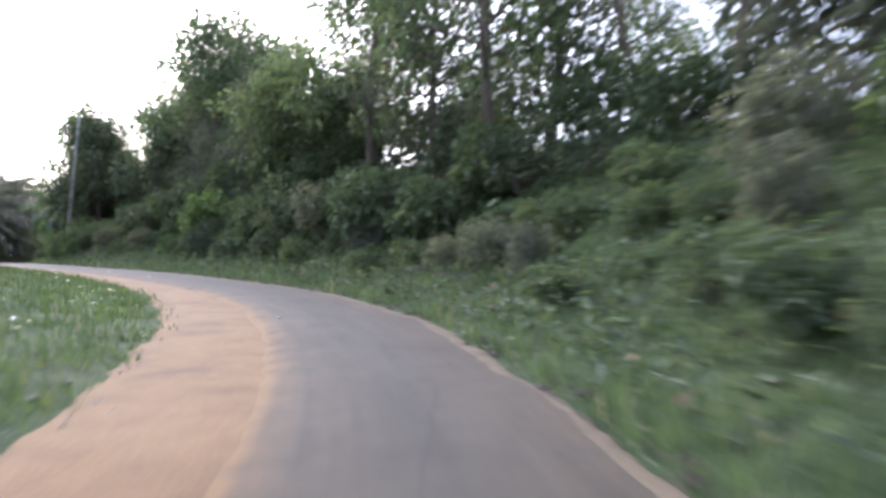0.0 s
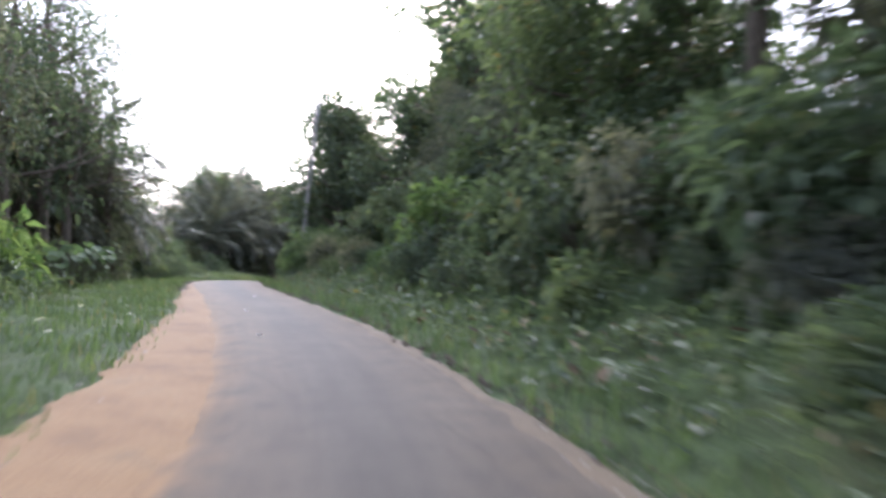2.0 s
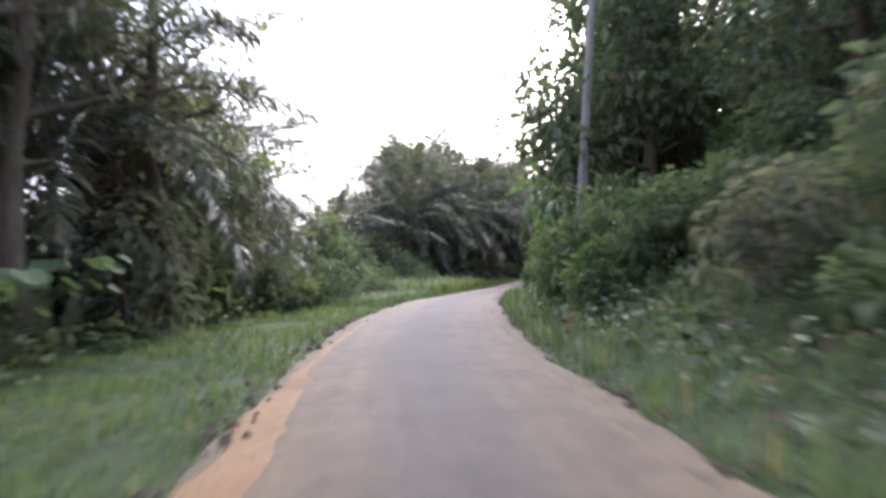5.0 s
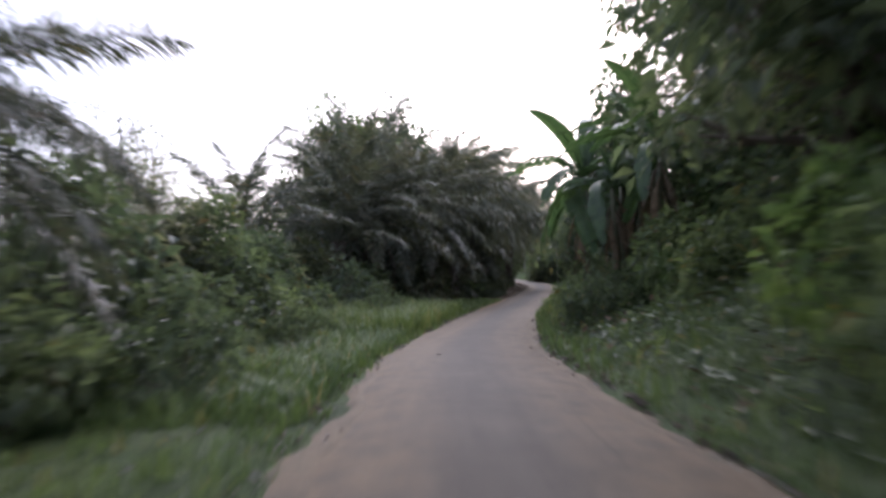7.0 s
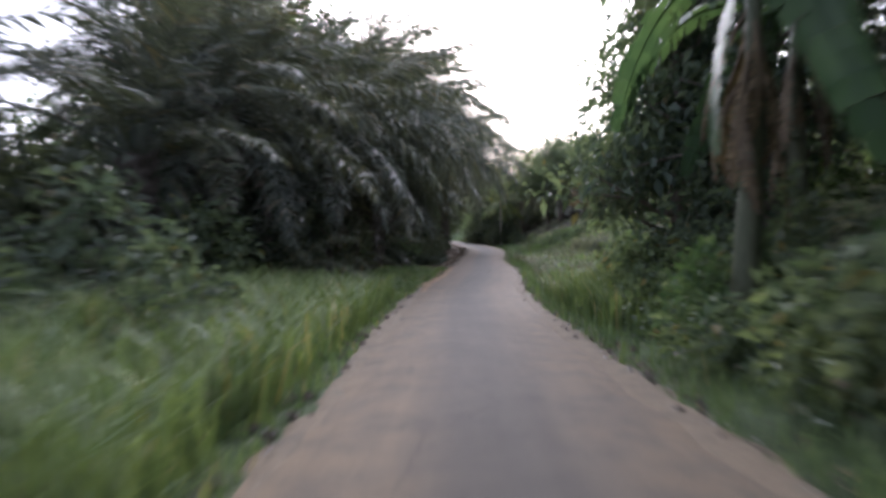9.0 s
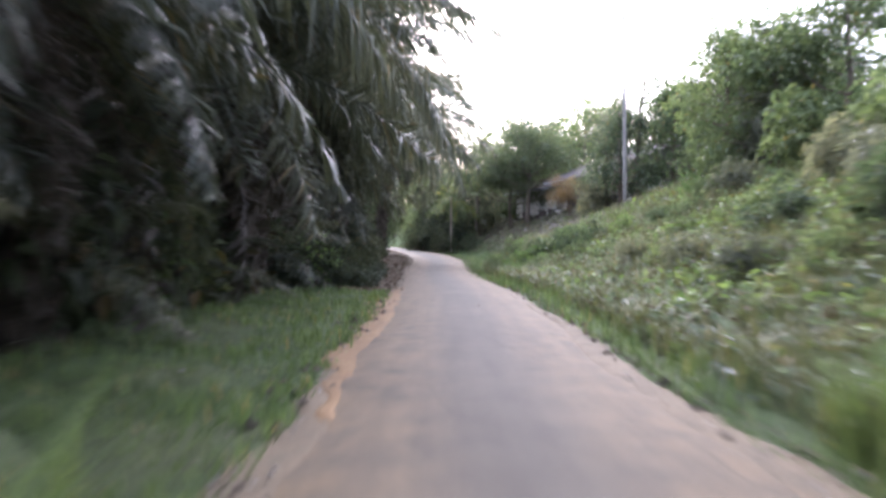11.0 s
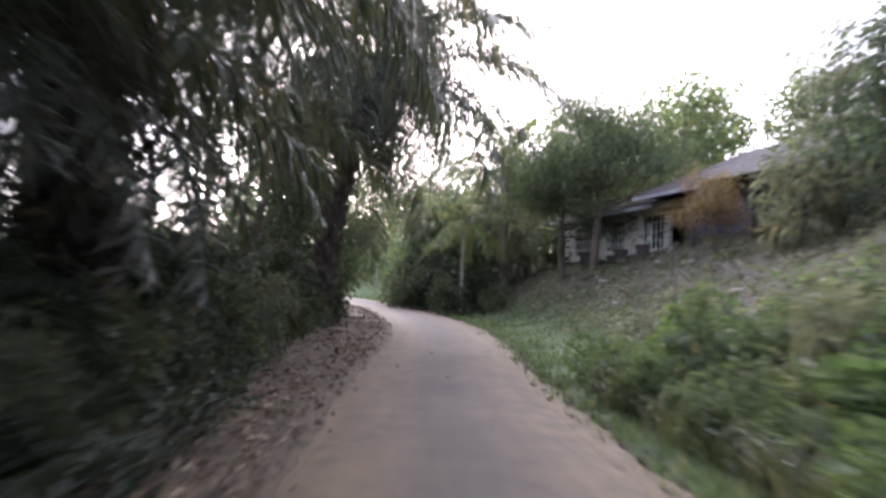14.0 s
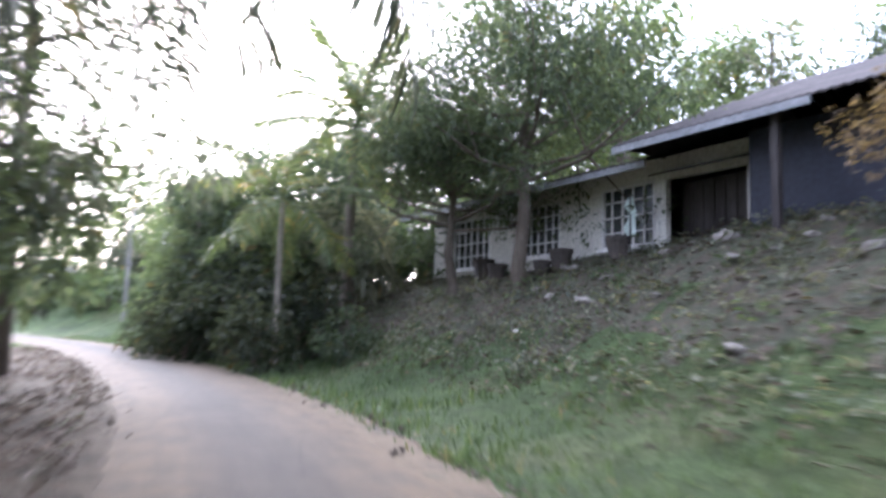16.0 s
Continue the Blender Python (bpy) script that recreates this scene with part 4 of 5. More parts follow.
# ---- left of the first bend ----
scatter(BUSH, [3, 3, 2, 1, 2], rows(28, 48, 2.4, (-7.0,)), (0.8, 1.15))
scatter(BUSH, [3, 3, 1, 1, 2], rows(22, 60, 3.2, (-10.0,)), (1.1, 1.6))
scatter(THICKET, [3, 2], rows(33, 50, 2.2, (-7.4,)), (1.05, 1.35))
scatter(TREE, [0, 1, 1, 3, 0], rows(32, 49, 2.7, (-8.9,)), (1.0, 1.3))
scatter(TREE, [1, 3, 0, 1, 3], rows(31, 52, 4.6, (-11.2,)), (0.8, 1.05))
scatter(BUSH, [2, 5, 0, 2, 1], rows(31, 50, 2.2, (-8.6,)), (1.2, 1.6))
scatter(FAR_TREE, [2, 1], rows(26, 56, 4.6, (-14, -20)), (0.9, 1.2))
place(TREE[2], 12, -8.0, 40, 1.15)
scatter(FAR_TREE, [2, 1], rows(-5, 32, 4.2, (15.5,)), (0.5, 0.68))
for s, l, k, z in ((38.5, -9.0, 0, 0.95), (41.5, -7.2, 0, 0.95), (44.5, -6.4, 0, 1.05), (47.5, -6.2, 0, 0.95), (50.2, -5.2, 1, 1.05), (36, -8.0, 1, 1.0)):
    place(TALL_TREE[k], s, l, rng.uniform(0, 360), z)
# ---- right bank of the straight ----
scatter(BUSH, [1, 0, 1, 0, 5], rows(42, 57, 2.0, (4.6, 6.6)), (0.5, 0.75))
scatter(BUSH, [1, 0, 2, 0, 6], rows(47.6, 56, 1.1, (3.3, 4.2)), (0.6, 0.85), (1.0, 1.5), 0.3)
scatter(BUSH, [3, 2, 2, 1, 4], rows(57, 66, 2.2, (4.8, 7.0)), (0.6, 0.95))
scatter(TREE, [3, 4, 0.2, 1, 2], rows(44, 56, 3.0, (10.3,)), (1.0, 1.25))
scatter(BUSH, [2, 4, 0, 1, 1], rows(43, 58, 2.6, (8.8,)), (0.9, 1.2))
scatter(TREE, [3, 4, 0.2, 3, 1], rows(56, 65, 2.7, (6.8,)), (0.95, 1.15))
scatter(TREE, [3, 5, 0.2, 1, 2], rows(66, 82, 3.2, (7.5,)), (0.85, 1.1))
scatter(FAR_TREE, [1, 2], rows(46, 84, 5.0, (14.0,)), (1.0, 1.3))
scatter(BUSH, [3, 4, 1, 1, 3], rows(66, 80, 2.2, (4.4, 6.4)), (0.5, 0.8))
place(TREE[1], 80.5, 5.2, 70, 0.75)
for s, l, z, k in ((62.5, 7.6, 0.85, 3), (65.8, 7.4, 0.85, 2), (69, 7.6, 1.0, 3), (72.5, 7.6, 1.0, 3), (76, 7.2, 1.0, 3)):
    place(TREE[k], s, l, rng.uniform(0, 360), z)
for s, l, z in ((49.5, 8.0, 0.85), (55.2, 5.5, 1.0), (57.6, 5.3, 1.1), (60.0, 5.6, 1.1)):
    place(TREE[1], s, l, rng.uniform(0, 360), z)
# ---- left of the straight ----
scatter(BUSH, [3, 4, 1, 1, 2], rows(50, 72, 2.4, (-5.8, -8.2)), (0.8, 1.15))
place(TREE[2], 68, -9.5, 30, 0.55)
scatter(BUSH, [2, 5, 0, 2, 0], rows(56, 68, 2.2, (-6.9,)), (1.1, 1.5))
for s, l, k, z in ((51.5, -8.2, 3, 1.0), (53.6, -7.0, 4, 1.1), (55.4, -7.6, 3, 0.9), (57.2, -8.8, 4, 1.0)):
    place(TREE[k], s, l, rng.uniform(0, 360), z)
for s, l, z in ((46.5, -6.9, 1.2), (48.6, -7.7, 1.2), (53, -6.6, 1.05), (54.8, -7.4, 1.15), (58.6, -7.5, 1.05), (61, -8.0, 0.8), (64, -7.4, 0.6), (67, -8.4, 0.55)):
    place(THICKET[0], s, l, rng.uniform(0, 360), z)
for s, l, k, z in ((63.2, -7.6, 4, 0.62), (65.2, -6.9, 3, 0.5), (66.8, -6.8, 4, 0.6)):
    place(TREE[k], s, l, rng.uniform(0, 360), z)
scatter(BUSH, [1, 2, 0, 1, 0, 3], rows(66, 82, 1.9, (-7.2, -9.6)), (1.0, 1.35), (0.9, 1.2))
place(TREE[4], 71.0, -6.8, 60, 0.5)
for x, y, z in ((-55, 60, 1.0), (-58.5, 57, 1.1), (-57, 63, 0.9)):
    place_xy(TREE[2], x, y, rng.uniform(0, 360), z)
for s, l, z in ((96.8, -3.2, 0.9), (97.5, -3.6, 1.1), (98.4, -3.3, 0.8), (99.2, -3.0, 0.7), (89.5, -4.4, 1.0)):
    place(WEED[0], s, l, rng.uniform(0, 360), z)
# ---- right slope before the house ----
scatter(BUSH, [3, 1, 2, 3, 5], rows(80, 106, 2.2, (4.6, 6.4, 8.4)), (0.35, 0.65), (0.7, 1.3))
scatter(BUSH, [3, 1, 4, 1, 1], rows(105.5, 113.5, 1.7, (3.9, 5.6)), (0.4, 0.65), jitter=0.5)
scatter(BUSH, [3, 1, 2, 3, 2], rows(80, 107, 2.8, (10.6, 13.5)), (0.9, 1.3))
scatter(TREE, [2, 1, 2, 1, 3], rows(84, 103, 4.0, (16.0,)), (0.6, 0.9))
scatter(TREE, [2, 1, 2, 1, 3], rows(92, 108, 4.5, (20.0,)), (0.8, 1.0))

for s, l, k, z in ((100.5, 12.0, 0, 0.62), (103, 11.0, 4, 0.95), (105.2, 10.4, 0, 0.62), (107.6, 12.0, 1, 0.75)):
    place(TREE[k], s, l, rng.uniform(0, 360), z)

edge_rng = np.random.default_rng(31)
for s, l in rows(104.5, 113.5, 1.1, (2.6, 3.4)):
    k, grow = edge_rng.choice([0, 0, 1, 2, 2, 4]), edge_rng.uniform(0.3, 0.44) * (l / 2.6)
    place(BUSH[k], s + edge_rng.uniform(-0.3, 0.3), l + edge_rng.uniform(-0.15, 0.15), edge_rng.uniform(0, 360), grow, 0.08, tall=edge_rng.uniform(0.9, 1.3))
# ---- trees rising behind the house ----
place_xy(TREE[2], -43.9, 128.3, 40, 1.15)
place_xy(TREE[0], -40.5, 121.8, 220, 1.05)
place_xy(TREE[0], -44.6, 130.2, 150, 1.15)
place_xy(TREE[0], -50.2, 130.6, 80, 1.08)
place_xy(TREE[2], -53.4, 131.5, 10, 1.2)

# ---- palms ----
FRONDS = [frond_mesh("frond", PALM, rng, 4.5, 110, 0.78, 0.04, a, d, 0.45) for a, d in ((0.5, 0.6), (0.85, 0.95), (0.35, 0.4), (0.65, 0.5))]
COMB = [frond_mesh("frond", PALM, rng, 4.4, 64, 0.72, 0.05, a, d, 0.16) for a, d in ((0.55, 0.45), (0.8, 0.7))]
FRONDS.append(COMB[0])
WEEPING = [COMB[1]] + [frond_mesh("frond", PALM, rng, 4.6, 120, 0.95, 0.034, a, d, 0.45, ragged=0.25) for a, d in ((0.9, 1.0), (1.15, 1.15), (0.7, 0.8))]
DRY_FRONDS = [frond_mesh("dry_frond", PALM_DRY, rng, 3.8, 44, 0.6, 0.045, 0.5, 1.0)]
SKIRT = [frond_mesh("dry_frond", PALM_DRY, rng, 2.1, 46, 0.55, 0.05, a, 1.0) for a in (0.5, 0.8)]
OIL = [make_palm("oil_palm", "tall dark oil palm with long arching fronds", rng, FRONDS, 4.2, 0.34, 42, (82, -42), dry=DRY_FRONDS, dry_count=6),
       make_palm("oil_palm", "low oil palm with fronds sweeping near the ground", rng, FRONDS, 1.5, 0.32, 26, dry=DRY_FRONDS, dry_count=2),
       make_palm("oil_palm", "tall oil palm overhanging the lane, dead fronds hanging", rng, WEEPING, 4.3, 0.3, 34, (76, -8), dry=DRY_FRONDS, dry_count=9, hang=(-86, -74)),
       make_palm("oil_palm", "young oil palm in the dark undergrowth", rng, [frond_mesh("frond", PALM, rng, 4.6, 70, 0.8, 0.045, 0.7, 0.8, 0.5)], 1.2, 0.3, 15),
       make_palm("oil_palm", "oil palm with a heavy skirt of dead hanging fronds", rng, WEEPING, 5.6, 0.15, 46, (74, -35), dry=SKIRT, dry_count=15, hang=(-80, -20), lean=0.17),
       make_palm("oil_palm", "oil palm with a few wide arching fronds above the scrub", rng, COMB, 3.0, 0.3, 17, (86, 2))]
for s, l, k, z in ((50.5, -6.6, 0, 1.15), (57.5, -6.8, 0, 0.85), (74.0, -8.6, 5, 0.95), (79.6, -6.9, 5, 1.05), (82.5, -6.2, 0, 1.1), (86.5, -7.6, 0, 1.3), (86.8, -4.9, 0, 1.1), (90, -9.5, 0, 1.3),
                   (92.4, -5.4, 0, 1.2), (94.5, -4.6, 2, 1.3), (99.6, -4.9, 2, 1.45), (104.8, -5.0, 2, 1.45), (110, -4.6, 2, 1.5), (106.4, -6.4, 0, 1.2), (108.6, -6.0, 0, 1.15), (112.2, -6.0, 0, 1.25), (97, -11, 0, 1.4)):
    place(OIL[k], s, l, rng.uniform(0, 360), z)
place(OIL[4], 121.5, -3.3, math.degrees(math.atan2(at(121.5, -2.3)[1] - at(121.5, -3.3)[1], at(121.5, -2.3)[0] - at(121.5, -3.3)[0])), 1.32)
scatter(TREE, [4, 3, 1, 1, 0], rows(91, 101, 3.0, (-11.0,)), (1.2, 1.45))
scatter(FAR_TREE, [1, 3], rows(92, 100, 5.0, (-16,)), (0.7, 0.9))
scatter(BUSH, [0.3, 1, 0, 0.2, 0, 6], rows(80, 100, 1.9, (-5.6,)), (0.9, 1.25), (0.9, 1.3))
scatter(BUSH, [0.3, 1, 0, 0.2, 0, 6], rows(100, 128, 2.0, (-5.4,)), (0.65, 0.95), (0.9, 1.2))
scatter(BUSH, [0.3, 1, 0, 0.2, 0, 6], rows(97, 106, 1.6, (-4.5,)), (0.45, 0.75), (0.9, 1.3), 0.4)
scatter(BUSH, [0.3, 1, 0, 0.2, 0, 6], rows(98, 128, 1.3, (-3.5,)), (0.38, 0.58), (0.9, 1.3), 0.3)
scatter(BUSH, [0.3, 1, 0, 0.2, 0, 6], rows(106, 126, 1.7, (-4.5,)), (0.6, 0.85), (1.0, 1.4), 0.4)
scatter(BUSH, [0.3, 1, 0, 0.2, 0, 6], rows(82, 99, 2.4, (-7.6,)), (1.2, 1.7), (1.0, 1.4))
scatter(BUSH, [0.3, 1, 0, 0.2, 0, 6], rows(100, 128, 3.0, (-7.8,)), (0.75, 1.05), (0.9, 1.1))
for s in np.arange(83, 128, 4.6):
    place(OIL[3], s, -4.4 - rng.random(), rng.uniform(0, 360), rng.uniform(0.42, 0.6))
scatter(THICKET, [3, 2], rows(117.5, 131, 2.7, (-5.2,)), (0.95, 1.2))
scatter(THICKET, [1, 3], rows(106, 130, 6.0, (-9.8,)), (0.7, 0.95))
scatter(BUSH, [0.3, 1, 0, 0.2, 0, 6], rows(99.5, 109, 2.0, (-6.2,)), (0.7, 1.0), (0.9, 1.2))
place(TREE[1], 123.6, -4.2, 30, 0.6)
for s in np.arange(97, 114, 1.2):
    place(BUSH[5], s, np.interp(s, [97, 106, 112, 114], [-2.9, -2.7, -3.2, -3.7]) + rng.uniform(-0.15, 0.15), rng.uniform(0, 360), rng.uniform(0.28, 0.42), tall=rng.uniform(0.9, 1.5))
place(TREE[2], 121, -6.4, 60, 0.9)
place(TREE[3], 130.0, -3.0, 200, 1.3)
place(TREE[3], 133, -4.6, 90, 1.2)
place(TREE[1], 128, -4.6, 20, 1.0)
scatter(BUSH, [3, 3, 1, 2, 1], rows(137, 170, 3.0, (6.5, 10, -7.5, -11)), (0.9, 1.6))
scatter(BUSH, [2, 4, 1, 1, 1], rows(124, 150, 2.6, (-6.0,)), (0.6, 0.9))

# ---- banana clump on the right bank ----
GREEN = [banana_leaf("leaf", BANANA, rng, 3.3, 0.6, a, t) for a, t in ((1.0, True), (1.4, True), (0.8, False), (1.2, True))]
DEAD = [banana_leaf("dead_leaf", BANANA_DRY, rng, 1.9, 0.24, a, True) for a in (0.3, 0.6)]
BAN = make_banana("banana_plant", "tall banana plant with torn leaves and withered skirts", rng, 3.9, GREEN, DEAD, 12, 11)
for s, l, z, a in ((70.6, 3.8, 0.95, 20), (73.2, 3.2, 1.12, 100), (72.0, 4.8, 1.1, 150), (68.2, 4.7, 0.95, 230), (75.0, 4.6, 1.05, 300)):
    place(BAN, s, l, a, z)
scatter(BUSH, [3, 3, 1, 0, 4], rows(66.5, 77, 1.3, (3.0, 4.0)), (0.45, 0.7), (0.9, 1.5), 0.4)
for s, l, k, z in ((79.5, 4.3, 1, 0.85), (77.6, 5.4, 1, 0.9), (81.6, 5.0, 1, 0.8), (83.6, 5.8, 0, 0.7)):
    place(TREE[k], s, l, rng.uniform(0, 360), z)

# ---- garden trees below the house ----
COCO_FRONDS = [frond_mesh("coconut_frond", COCO, rng, 3.8, 70, 0.75, 0.06, a, d, 0.1) for a, d in ((0.6, 0.7), (0.95, 0.95), (0.4, 0.5))]
YOUNG = make_palm("coconut_palm", "young coconut palm with a thin pale trunk", rng, COCO_FRONDS, 5.5, 0.1, 12, (60, -45), PALE_BARK, "coconut palms", stubs=False)
TALL = make_palm("coconut_palm", "coconut palm with a stout trunk and upright fronds", rng, COCO_FRONDS, 6.4, 0.15, 22, (86, -30), BARK, "coconut palms", stubs=False, lean=0.04)
MANGO = make_tree("mango_tree", "spreading mango tree with a broad uneven crown", LEAF_DARK, BARK, rng, 6.2, 0.17, 0.4, 3.4, 25, 0.16, 0.95, 320, 0.38, group="garden trees")
ORANGE = make_tree("ornamental_tree", "small garden tree with orange-brown leaves", LEAF_ORANGE, BARK, rng, 3.4, 0.07, 0.25, 1.3, 13, 0.13, 0.5, 330, 0.45, group="garden trees")
place_xy(YOUNG, -59.9, 117.6, 30, 0.78)
place_xy(TALL, -58.7, 120.0, 60, 0.95)
place_xy(MANGO, -55.7, 119.0, 20, 0.85)
place_xy(MANGO, -53.9, 117.4, 160, 1.12)
place_xy(ORANGE, -49.1, 108.6, 0, 0.78)
place_xy(TREE[1], -45.4, 103.2, 0, 0.62)
place_xy(TREE[2], -44.6, 104.4, 0, 0.8)
place_xy(TREE[3], -46.4, 105.4, 70, 0.7)
place_xy(TREE[4], -43.0, 105.2, 70, 1.0)
place_xy(BUSH[3], -47.0, 105.6, 10, 0.9)
place_xy(BUSH[1], -46.4, 108.8, 100, 1.2)
place_xy(TREE[4], -63.6, 123.6, 0, 0.95)
place_xy(TREE[4], -65.4, 126.2, 90, 1.0)
place_xy(TREE[4], -61.8, 121.8, 190, 0.75)
place_xy(TREE[1], -62.2, 123.0, 20, 0.78)
place_xy(TREE[1], -63.9, 122.0, 120, 0.7)
place_xy(TREE[1], -60.4, 124.0, 220, 0.75)
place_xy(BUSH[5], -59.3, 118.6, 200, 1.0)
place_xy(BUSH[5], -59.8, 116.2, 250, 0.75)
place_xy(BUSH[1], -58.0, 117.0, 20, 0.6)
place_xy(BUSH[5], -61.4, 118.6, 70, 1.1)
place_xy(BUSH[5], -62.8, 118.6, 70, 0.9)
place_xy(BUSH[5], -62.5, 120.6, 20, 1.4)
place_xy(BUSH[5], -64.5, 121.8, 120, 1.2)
for x, y, k, z in ((-50, 131, 0, 0.85), (-41.5, 122, 5, 1.1), (-38, 117, 5, 1.1), (-56, 134, 0, 1.0), (-62, 136, 4, 1.3), (-36, 108, 5, 1.1), (-38.5, 104, 4, 1.0)):
    place_xy((*TREE, MANGO)[k], x, y, rng.uniform(0, 360), z)

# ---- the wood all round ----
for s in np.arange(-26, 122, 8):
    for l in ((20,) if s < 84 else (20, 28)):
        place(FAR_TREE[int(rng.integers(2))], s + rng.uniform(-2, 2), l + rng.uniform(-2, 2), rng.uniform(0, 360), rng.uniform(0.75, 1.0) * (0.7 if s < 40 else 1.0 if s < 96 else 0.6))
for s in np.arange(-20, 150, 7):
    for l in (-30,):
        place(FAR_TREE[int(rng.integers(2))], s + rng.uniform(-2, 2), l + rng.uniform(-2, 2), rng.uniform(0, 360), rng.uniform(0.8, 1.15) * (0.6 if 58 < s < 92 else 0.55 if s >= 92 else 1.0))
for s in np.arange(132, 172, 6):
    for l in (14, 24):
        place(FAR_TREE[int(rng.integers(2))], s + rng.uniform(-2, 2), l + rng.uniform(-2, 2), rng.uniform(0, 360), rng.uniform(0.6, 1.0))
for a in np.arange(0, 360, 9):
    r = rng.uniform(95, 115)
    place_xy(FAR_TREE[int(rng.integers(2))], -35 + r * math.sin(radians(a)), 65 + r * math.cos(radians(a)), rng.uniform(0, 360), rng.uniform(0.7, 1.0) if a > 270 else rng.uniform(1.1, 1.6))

# ---- large-leaved plants ----
YAM_TALL = make_big_leaf_plant("yam_plant", "tall wild yam plant with pale leaves on long stalks", LEAF_BIG, rng, 17, 1.35, 0.27)
KELADI = make_big_leaf_plant("yam_plant", "wild yam plant with broad heart-shaped pale leaves", LEAF_BIG, rng, 12, 0.8, 0.4)
for s, l in ((15.5, 5.4), (17, 6.2), (27, 4.6), (28.4, 5.2), (29.5, 4.5), (34, -5.6), (36, -5.2), (38.5, -5.8), (41, -5.4), (32, -6.2), (22, 5.4), (40, -6.2), (43, -5.6)):
    place(KELADI, s, l, rng.uniform(0, 360), rng.uniform(0.6, 0.9))
for s, l in ((37.6, -5.2), (39.2, -4.9), (40.6, -4.7), (41.9, -4.9), (43.2, -4.7), (44.6, -4.9), (46.2, -5.0)):
    place(YAM_TALL, s, l, rng.uniform(0, 360), rng.uniform(0.8, 1.1))
for s, l in ((33.5, -6.4), (36.0, -6.6), (38.6, -6.8)):
    place(BUSH[2], s, l, rng.uniform(0, 360), rng.uniform(1.1, 1.4))

# ---- grass and undergrowth ----
grass_field("verge_grass", "rough green grass on the verge", -4, 66, -7.0, -1.4, 46000, 0.2, GRASS, rng,
            keep=lambda s, l, r: l < np.interp(s, [0, 6, 14, 22, 32, 60], [-2.45, -2.4, -2.45, -2.15, -1.9, -1.55]) - 0.02 + 0.15 * r.normal(size=len(s)))
grass_field("bank_grass", "grass and weeds over the roadside bank", -4, 104, 1.55, 8.0, 42000, 0.38, GRASS, rng)
grass_field("slope_grass", "patchy grass on the slope below the house", 98, 150, 1.4, 10.5, 52000, 0.19, GRASS, rng,
            keep=lambda s, l, r: (l < 5.2 + 1.0 * r.normal(size=len(s))) | (wave(s * 1.0, l * 1.0, 5.0, 1.0) + 0.3 * r.normal(size=len(s)) > 0.3))
grass_field("tall_grass", "tall bright grass standing beside the lane", 67.5, 82, -4.8, -1.75, 15500, 0.85, GRASS_BRIGHT, rng, 0.6, 0.014,
            keep=lambda s, l, r: wave(s * 1.0, l * 1.0, 3.0, 2.0) + 0.5 * r.normal(size=len(s)) > -0.25)
scatter(BUSH, [2, 3, 2, 0, 1], rows(56, 76, 2.0, (-3.7,)), (0.3, 0.55))
scatter(BUSH, [2, 4, 0.5, 0, 1], rows(56, 76, 2.0, (-4.9,)), (0.6, 0.9))
for side in (-1, 1):
    grass_field("edge_grass", "short ragged grass along the lane's edge", -4, 150, 1.5 * side, 2.05 * side, 15000, 0.11, GRASS, rng, 0.6, 0.008,
                keep=(lambda s, l, r: s > 40) if side < 0 else None)
grass_field("tall_grass", "tall bright grass beside the lane below the bank", 75, 84, 2.0, 3.8, 8000, 0.8, GRASS_BRIGHT, rng, 0.5, 0.014)
grass_field("verge_grass", "short grass along the foot of the palms", 60, 97, -4.5, -1.5, 17000, 0.2, GRASS, rng)
leaf_carpet("creepers", "creepers and leafy weeds over the bank", -4, 108, 2.2, 10, 42000, 0.16, LEAF, rng, 0.4)
leaf_carpet("creepers", "bright leafy weeds over the bank", 80, 114, 2.6, 9, 12000, 0.15, LEAF_BRIGHT, rng, 0.5, keep=lambda s, l, r: wave(s * 1.0, l * 1.0, 7, 2.0) > 0.1)
leaf_carpet("weeds", "leafy weeds at the edge of the thicket", 26, 72, -9, -4.6, 16000, 0.17, LEAF, rng, 0.5)
leaf_carpet("leaf_litter", "brown fallen leaves under the palms", 97, 142, -5.0, -1.5, 17000, 0.11, LITTER, rng, 0.03, flat=True, over=0.06, keep=lambda s, l, r: wave(s * 1.0, l * 1.0, 2.6, 7.0) + 0.5 * r.normal(size=len(s)) > -0.2)
leaf_carpet("weeds", "sparse grey-green weeds over the bare slope", 106, 142, 4.2, 10.5, 26000, 0.13, LEAF_GREY, rng, 0.2, keep=lambda s, l, r: wave(s * 1.0, l * 1.0, 4.0, 5.0) + 0.4 * r.normal(size=len(s)) > 0.0)
scatter(WEED[1:], [3, 2], rows(106, 134, 1.4, (4.6, 5.6, 6.6, 7.6, 8.8)), (0.5, 1.4), (0.6, 1.1), 0.7)
leaf_carpet("leaf_litter", "dead leaves and debris on the slope", 100, 142, 3.6, 10.5, 16000, 0.1, LITTER, rng, 0.05, flat=True, over=0.055)
leaf_carpet("weeds", "dark weeds among the grass of the bank", -4, 104, 2.0, 8, 22000, 0.13, LEAF_DARK, rng, 0.35, keep=lambda s, l, r: wave(s * 1.0, l * 1.0, 3.3, 9.0) + 0.3 * r.normal(size=len(s)) > -0.1)
leaf_carpet("dead_stalks", "dry brown leaves and stalks on the bank", -4, 104, 2.0, 8, 7000, 0.16, LITTER, rng, 0.4, keep=lambda s, l, r: wave(s * 1.0, l * 1.0, 4.1, 3.0) + 0.3 * r.normal(size=len(s)) > 0.25)
